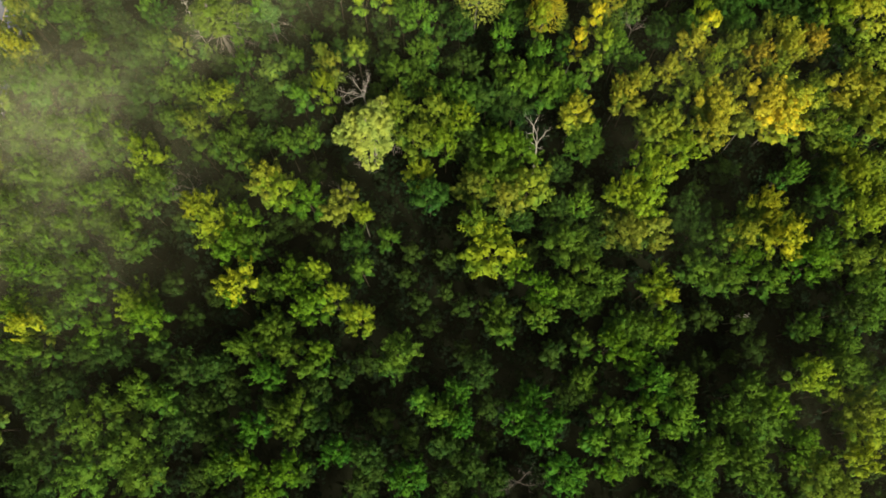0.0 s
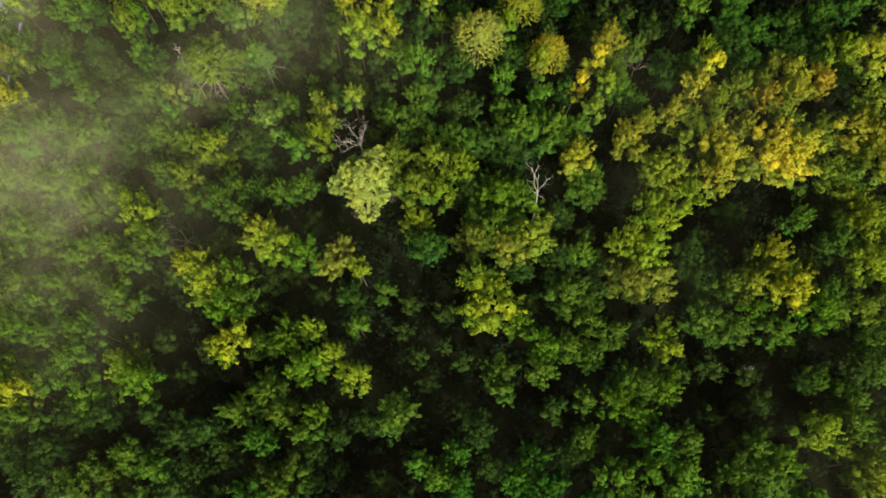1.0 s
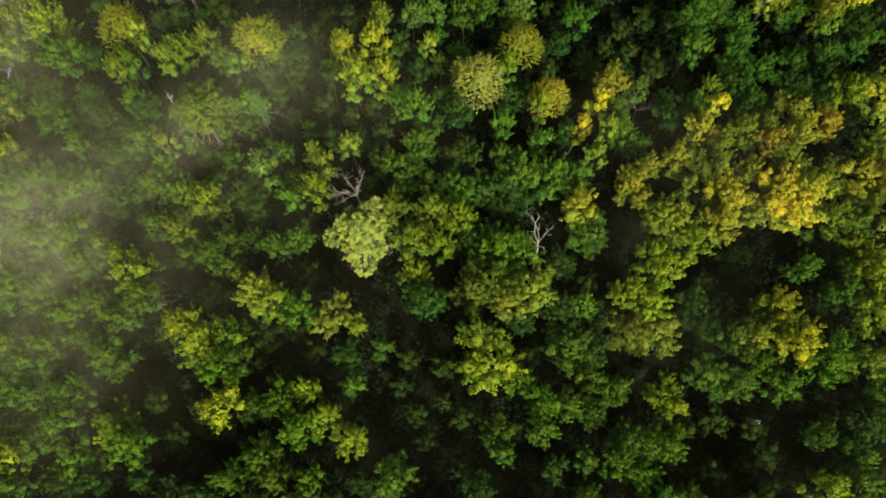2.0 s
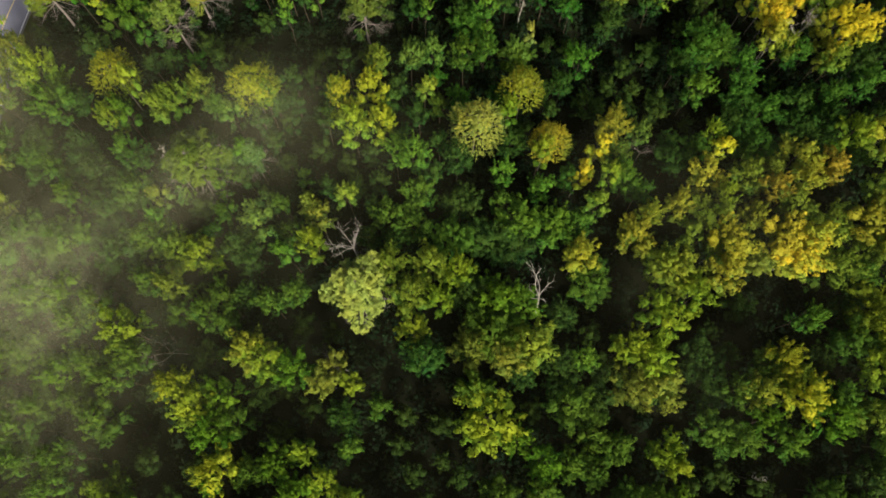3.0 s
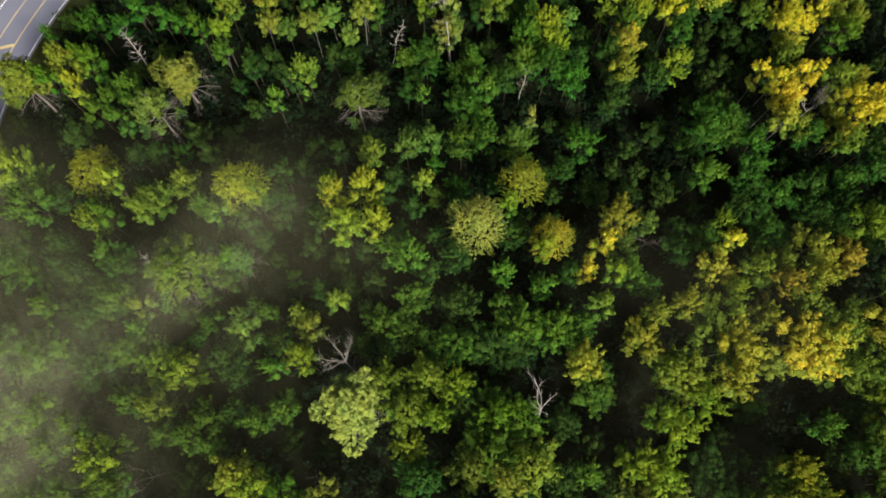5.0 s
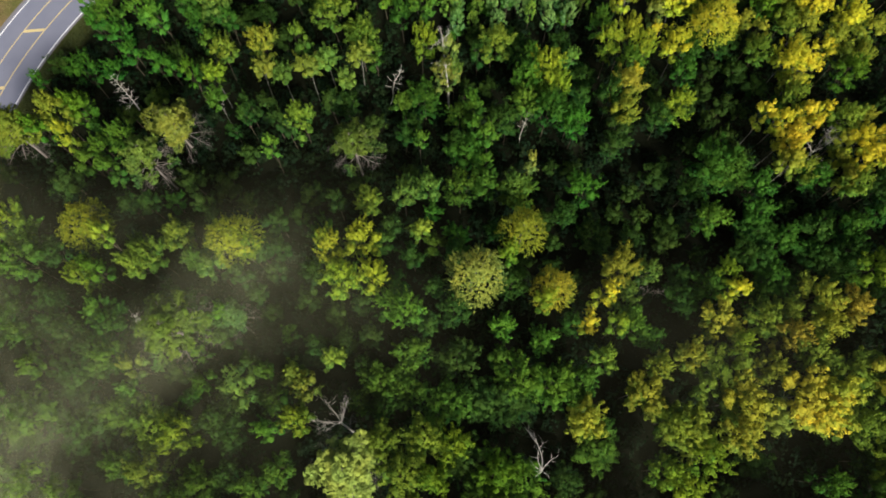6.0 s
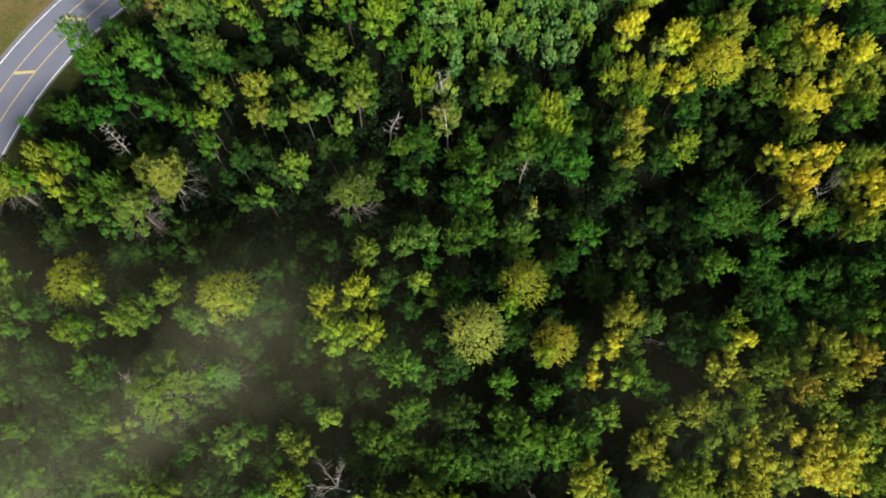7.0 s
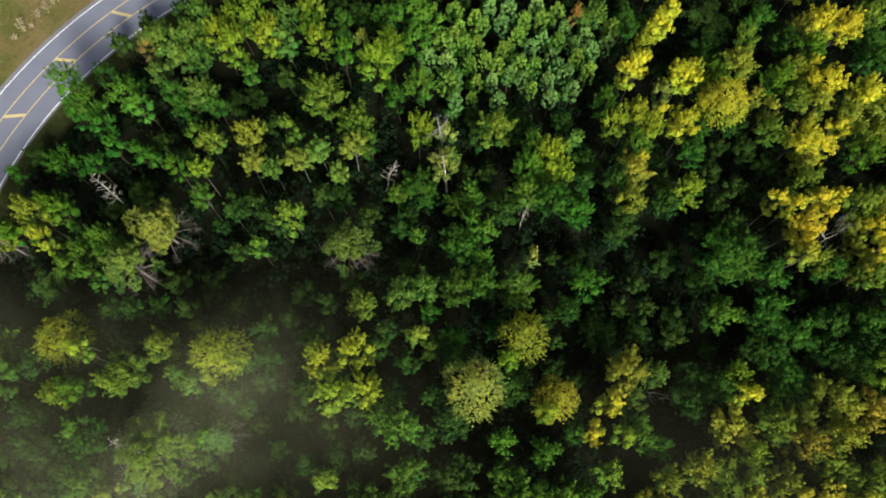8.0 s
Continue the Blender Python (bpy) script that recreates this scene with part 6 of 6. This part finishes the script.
plant(-13.9, -20.8, 15.0, 3.4, "G")
plant(77.5, -12.7, 14.1, 3.4, "Y")
plant(-36.0, -22.8, 14.8, 3.9, "L")
plant(86.3, -0.7, 15.3, 3.1, "D")
plant(-63.5, 5.6, 15.1, 4.2, "O")
plant(82.3, 173.8, 13.8, 3.8, "L")
plant(-39.2, -30.5, 15.7, 3.7, "G")
plant(58.4, 165.6, 14.6, 2.9, "G")
plant(-65.8, 20.2, 14.1, 3.1, "G")
plant(22.4, 167.1, 14.0, 2.9, "L")
plant(96.7, 10.9, 14.7, 3.9, "Y")
plant(15.2, -11.1, 15.0, 4.1, "G")
plant(64.9, -21.7, 16.5, 3.0, "O")
plant(89.5, 57.9, 13.8, 3.8, "L")
plant(93.3, 127.6, 15.2, 4.1, "L")
plant(11.5, 171.9, 14.2, 3.0, "G")
plant(90.4, 97.2, 16.3, 2.9, "Y")
plant(90.4, 72.8, 15.7, 3.3, "G")
plant(-67.0, -23.9, 15.6, 2.9, "D")
plant(96.3, 152.0, 13.9, 3.0, "L")
plant(18.9, 171.2, 14.6, 3.1, "L")
plant(-18.9, -42.7, 14.6, 3.3, "G")
plant(33.3, 172.6, 16.1, 3.2, "D")
plant(82.6, 42.0, 14.8, 3.6, "L")
plant(-61.7, -8.5, 16.3, 3.0, "L")
plant(-29.3, -10.6, 14.9, 3.7, "L")
plant(92.7, 167.7, 15.1, 3.9, "D")
plant(47.3, -24.1, 15.0, 3.3, "G")
plant(45.4, -6.8, 13.8, 3.0, "L")
plant(-64.4, -1.2, 15.3, 3.6, "G")
plant(-69.8, 6.4, 16.1, 3.4, "L")
plant(35.7, -19.5, 14.5, 2.9, "O")
plant(41.3, -27.5, 13.6, 4.1, "D")
plant(-49.8, -31.6, 14.8, 3.3, "L")
plant(33.6, -26.0, 15.7, 4.0, "L")
plant(92.3, 41.2, 14.1, 3.7, "D")
plant(101.9, 110.2, 16.4, 3.4, "Y")
plant(66.2, -33.8, 13.9, 3.7, "G")
plant(5.7, -13.7, 13.5, 3.6, "O")
plant(63.1, 175.0, 15.9, 3.0, "G")
plant(22.5, -34.0, 13.9, 4.1, "D")
plant(100.1, 23.4, 15.4, 3.1, "D")
plant(99.2, 79.9, 14.3, 3.3, "G")
plant(57.1, -16.9, 13.8, 3.5, "G")
plant(-51.3, -18.4, 14.0, 3.2, "D")
plant(29.7, -30.9, 14.4, 3.6, "L")
plant(88.3, 24.4, 13.7, 3.0, "L")
plant(53.0, -6.6, 14.5, 3.3, "D")
plant(86.7, -28.0, 15.7, 4.0, "Y")
plant(-32.6, -34.8, 15.6, 4.1, "L")
plant(13.7, -27.0, 16.3, 3.3, "L")
plant(-22.2, -10.2, 15.5, 3.7, "L")
plant(102.3, 120.6, 14.3, 3.6, "L")
plant(45.3, -32.8, 16.1, 3.2, "L")
plant(71.5, -25.9, 15.1, 4.1, "D")
plant(102.8, 158.0, 15.7, 2.9, "Y")
plant(-42.0, -8.5, 15.0, 4.0, "G")
plant(91.0, 89.6, 13.7, 4.1, "L")
plant(4.5, -6.1, 13.6, 3.1, "G")
plant(-18.9, 63.6, 16.0, 2.9, "O")
plant(-14.1, 40.9, 15.0, 2.1, "K", "d")
plant(16.9, 103.2, 13.0, 1.7, "P")
plant(3.2, 119.0, 15.0, 2.4, "N")
plant(3.5, 136.8, 5.9, 1.7, "B", "u")
plant(19.1, 142.8, 6.4, 1.9, "C", "u")
plant(15.6, 145.7, 5.1, 2.1, "C", "u")
plant(22.2, 150.1, 5.4, 1.9, "B", "u")
plant(23.1, 156.2, 5.5, 2.3, "C", "u")
plant(25.4, 139.1, 5.6, 2.2, "B", "u")
plant(14.1, 140.9, 6.4, 2.0, "C", "u")
plant(30.6, 147.3, 6.4, 2.0, "C", "u")
plant(27.5, 146.4, 5.0, 1.9, "B", "u")
plant(7.2, 138.9, 5.9, 1.8, "B", "u")
plant(3.8, 148.1, 6.0, 1.9, "B", "u")
plant(15.4, 143.2, 5.9, 2.3, "C", "u")
plant(4.3, 141.4, 5.7, 2.1, "C", "u")
plant(4.5, 145.9, 6.1, 2.2, "C", "u")
plant(22.8, 144.0, 6.2, 1.7, "B", "u")
plant(25.7, 141.3, 5.8, 2.1, "C", "u")
plant(10.0, 139.2, 5.7, 2.1, "C", "u")
plant(12.8, 146.3, 6.0, 1.8, "C", "u")
plant(9.5, 154.7, 5.3, 2.0, "C", "u")
plant(3.6, 137.5, 5.8, 1.8, "B", "u")
plant(6.1, 142.0, 6.2, 2.1, "B", "u")
plant(3.7, 132.9, 5.4, 2.2, "C", "u")
plant(34.6, 153.7, 5.4, 2.0, "C", "u")
plant(6.3, 149.8, 5.0, 2.3, "B", "u")
plant(28.6, 149.6, 6.4, 2.3, "C", "u")
plant(28.0, 151.8, 6.1, 2.1, "C", "u")
plant(4.1, 154.5, 6.3, 2.2, "C", "u")
plant(16.5, 153.0, 5.1, 2.2, "B", "u")
plant(21.4, 157.5, 6.3, 2.0, "C", "u")
plant(30.4, 155.7, 5.8, 1.8, "C", "u")
plant(1.7, 123.5, 13.8, 2.3, "P")
bleached_tree(-13.0, 58.2, 12.6, 0.55, 1, "bleached white dead tree with wide forked limbs beside a pale pine", [(125, 0.35, 4.3), (195, 0.15, 4.2), (88, 0.45, 3.8), (155, 0.5, 3.6), (105, 0.2, 3.0), (60, 0.4, 2.4), (172, 0.35, 3.4)])
bleached_tree(15.7, 51.8, 13.2, 0.95, 0, "bleached white dead tree with one long crooked limb", [(92, 0.25, 6.0), (112, 0.4, 4.6), (62, 0.35, 3.4), (130, 0.3, 2.6), (190, 0.25, 1.8), (325, 0.2, 1.4), (225, 0.2, 1.5)])
bleached_tree(1.2, 123.6, 14.6, 0.6, 1, "bleached white dead tree with short spread limbs among leafy crowns", [(85, 0.5, 2.3), (25, 0.3, 2.7), (55, 0.4, 2.0), (150, 0.3, 2.0), (205, 0.2, 2.6), (240, 0.3, 2.4), (280, 0.2, 2.8), (320, 0.3, 2.4)])
bleached_tree(1.8, 118.3, 14.0, 0.55, 1, "small bleached dead tree with thin limbs among yellow leaves", [(100, 0.4, 1.6), (160, 0.3, 2.0), (20, 0.3, 1.7), (230, 0.2, 1.7), (300, 0.2, 1.5)])

# the patterns that the trees were taken from leave the scene
for protos in PROTOS.values():
    for proto in protos:
        for ob in (*proto.children_recursive, proto):
            bpy.data.objects.remove(ob)


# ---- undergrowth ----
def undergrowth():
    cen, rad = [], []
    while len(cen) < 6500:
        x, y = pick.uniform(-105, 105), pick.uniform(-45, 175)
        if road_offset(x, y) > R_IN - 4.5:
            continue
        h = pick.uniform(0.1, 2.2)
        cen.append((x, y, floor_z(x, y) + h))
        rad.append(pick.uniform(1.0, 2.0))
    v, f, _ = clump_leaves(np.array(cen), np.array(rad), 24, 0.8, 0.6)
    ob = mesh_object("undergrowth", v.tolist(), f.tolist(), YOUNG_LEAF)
    # near-black green: the shade below the crowns is put into the leaf colour
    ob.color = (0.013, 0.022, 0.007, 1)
    tagged(ob, "green brush and saplings covering the forest floor, coloured near-black for shade", "undergrowth", kind="stuff")


undergrowth()


# ---- verge and field beside the road ----
def grass_tufts(count, inside, mat, label):
    """Blades of grass along one side of the road."""
    cen = []
    while len(cen) < count:
        a = pick.uniform(BEND_END - 0.1, radians(180))
        r = pick.uniform(R_IN - 3.8, R_IN - 1.0) if inside else R_OUT + 1.9 + abs(pick.gauss(0, 12))
        x, y = ROAD_X + r * math.cos(a), ROAD_Y + r * math.sin(a)
        cen.append((x, y, floor_z(x, y) + 0.1))
    c = np.repeat(np.array(cen), 7, axis=0) + rng.normal(size=(len(cen) * 7, 3)) * [0.22, 0.22, 0.05]
    face = rng.normal(size=c.shape) + [0, 0, 0.6]
    v, f = leaf_cards(c, face, 0.5, 0.07)
    ob = mesh_object("grass", v.tolist(), f.tolist(), mat)
    tagged(ob, label, "grass", kind="stuff")


grass_tufts(3400, False, GRASS, "dry yellow-green grass in the field by the road")
grass_tufts(1900, True, VERGE_GRASS, "low green grass on the road verge, coloured dark for the trees' shade")


def dry_bush(x, y, size):
    """A pale dead bush of fine stalks with seed heads."""
    root = new("dry_bush")
    root.location = (x, y, floor_z(x, y))
    tagged(root, "pale straw-coloured dry bush in the roadside field", "bush", "dry bushes by the road")
    stalks, tips = [], []
    for _ in range(18):
        a, lean = rng.uniform(0, 6.28), rng.uniform(0.1, 0.9)
        tip = Vector((math.cos(a) * lean, math.sin(a) * lean, rng.uniform(0.7, 1.3))) * size
        stalks.append(tube([Vector((0, 0, -0.05)), tip * 0.55 + Vector((0, 0, 0.1 * size)), tip], [0.02, 0.015, 0.006], 4))
        tips.append(tuple(tip))
    mesh_object("stalks", *joined(stalks), DRY_STALK, root)
    c = np.repeat(np.array(tips), 4, axis=0) + rng.normal(size=(len(tips) * 4, 3)) * 0.2 * size
    v, f = leaf_cards(c, rng.normal(size=c.shape) + [0, 0, 0.8], 0.2, 0.1)
    mesh_object("foliage", v.tolist(), f.tolist(), DRY_STALK, root, "withered pale seed heads")


dry_bush(-71.1, 150.2, 1.3)
dry_bush(-72.3, 148.4, 1.1)
dry_bush(-70.0, 151.1, 1.2)
dry_bush(-74.4, 145.4, 1.2)
dry_bush(-73.0, 146.2, 1.0)
dry_bush(-75.6, 143.6, 0.9)
dry_bush(-75.4, 147.0, 0.9)


# ---- morning mist among the crowns: thin level veils ----
MIST_BANKS = [
    (-62, 50, 16, 0.095),
    (-36, 68, 8, 0.055),
    (-31, 80, 9, 0.038),
    (-48, 84, 9, 0.022),
    (-66, 85, 10, 0.03),
    (-12, 86, 12, 0.003),
    (-69, 77, 11, 0.065),
    (-62, 56, 12, 0.04),
    (-40, 52, 19, 0.022),
    (-22, 76, 8, 0.034),
    (-13, 75, 8, 0.017),
    (-50, 68, 9, 0.016),
    (-58, 42, 14, 0.05),
    (-58, 29, 14, 0.035),
    (-54, 63, 8, 0.012),
    (-46, 2, 8, 0.008),
    (66, 6, 14, 0.014),
    (31, 53, 5, 0.012),
    (-16, 62, 6, 0.012),
    (-37, 57, 8, 0.01),
    (-6, 72, 9, 0.007),
    (-22, 88, 9, 0.005),
    (42, 40, 8, 0.006),
    (58, 66, 12, 0.010),
    (42, 70, 10, 0.010),
    (28, 74, 9, 0.007),
]


def mist_material():
    m, ns, ls = material("mist")
    co = ns.new("ShaderNodeTexCoord")
    thick = ns.new("ShaderNodeAttribute")
    thick.attribute_name = "thickness"
    n1 = node(ns, "ShaderNodeTexNoise", Scale=0.07, Detail=4.0, Roughness=0.55, Distortion=0.6)
    ls.new(co.outputs["Object"], n1.inputs["Vector"])
    wisp = ns.new("ShaderNodeMapRange")
    wisp.inputs[1].default_value, wisp.inputs[2].default_value = 0.3, 0.7
    wisp.inputs[3].default_value, wisp.inputs[4].default_value = 0.25, 1.25
    ls.new(n1.outputs["Fac"], wisp.inputs[0])
    fac = math_node(ns, ls, "MULTIPLY", thick.outputs["Fac"], wisp.outputs[0], True)
    clear = ns.new("ShaderNodeBsdfTransparent")
    white = node(ns, "ShaderNodeBsdfDiffuse", Color=(0.89, 0.91, 0.58, 1))
    mx = ns.new("ShaderNodeMixShader")
    ls.new(fac, mx.inputs[0])
    ls.new(clear.outputs[0], mx.inputs[1])
    ls.new(white.outputs[0], mx.inputs[2])
    out = ns.new("ShaderNodeOutputMaterial")
    ls.new(mx.outputs[0], out.inputs["Surface"])
    return m


def mist_veil(mat, above, share):
    """One veil at that height over the forest floor, thick where the banks lie."""
    xs = np.arange(-102, 103, 3.0)
    ys = np.arange(-30, 160, 3.0)
    verts, thick = [], []
    for y in ys:
        for x in xs:
            d = 0.0
            for bx, by, br, bd in MIST_BANKS:
                q = ((x - bx) ** 2 + (y - by) ** 2) / (br * br)
                if q < 6:
                    d += bd * math.exp(-1.1 * q)
            thick.append(min(d + 0.0022 * min(max((95 - y) / 50, 0.15), 1), 0.8) * share)
            z = -9.84 - 9.38 * math.tanh((x - 10) / 45) + above
            verts.append((float(x), float(y), z + 1.6 * noise.noise(Vector((x * 0.05, y * 0.05, above)))))
    n = len(xs)
    faces = []
    for j in range(len(ys) - 1):
        for i in range(n - 1):
            q = (j * n + i, j * n + i + 1, (j + 1) * n + i + 1, (j + 1) * n + i)
            if max(thick[k] for k in q) > 0.0:
                faces.append(q)
    me = bpy.data.meshes.new("mist_veil")
    me.from_pydata(verts, [], faces)
    at = me.attributes.new("thickness", "FLOAT", "POINT")
    at.data.foreach_set("value", thick)
    me.materials.append(mat)
    ob = new("mist", me)
    tagged(ob, "thin white morning mist drifting over the tree crowns", "mist", kind="stuff")


MIST = mist_material()
for above, share in ((11.0, 0.25), (14.5, 0.32), (18.0, 0.35)):
    mist_veil(MIST, above, share)
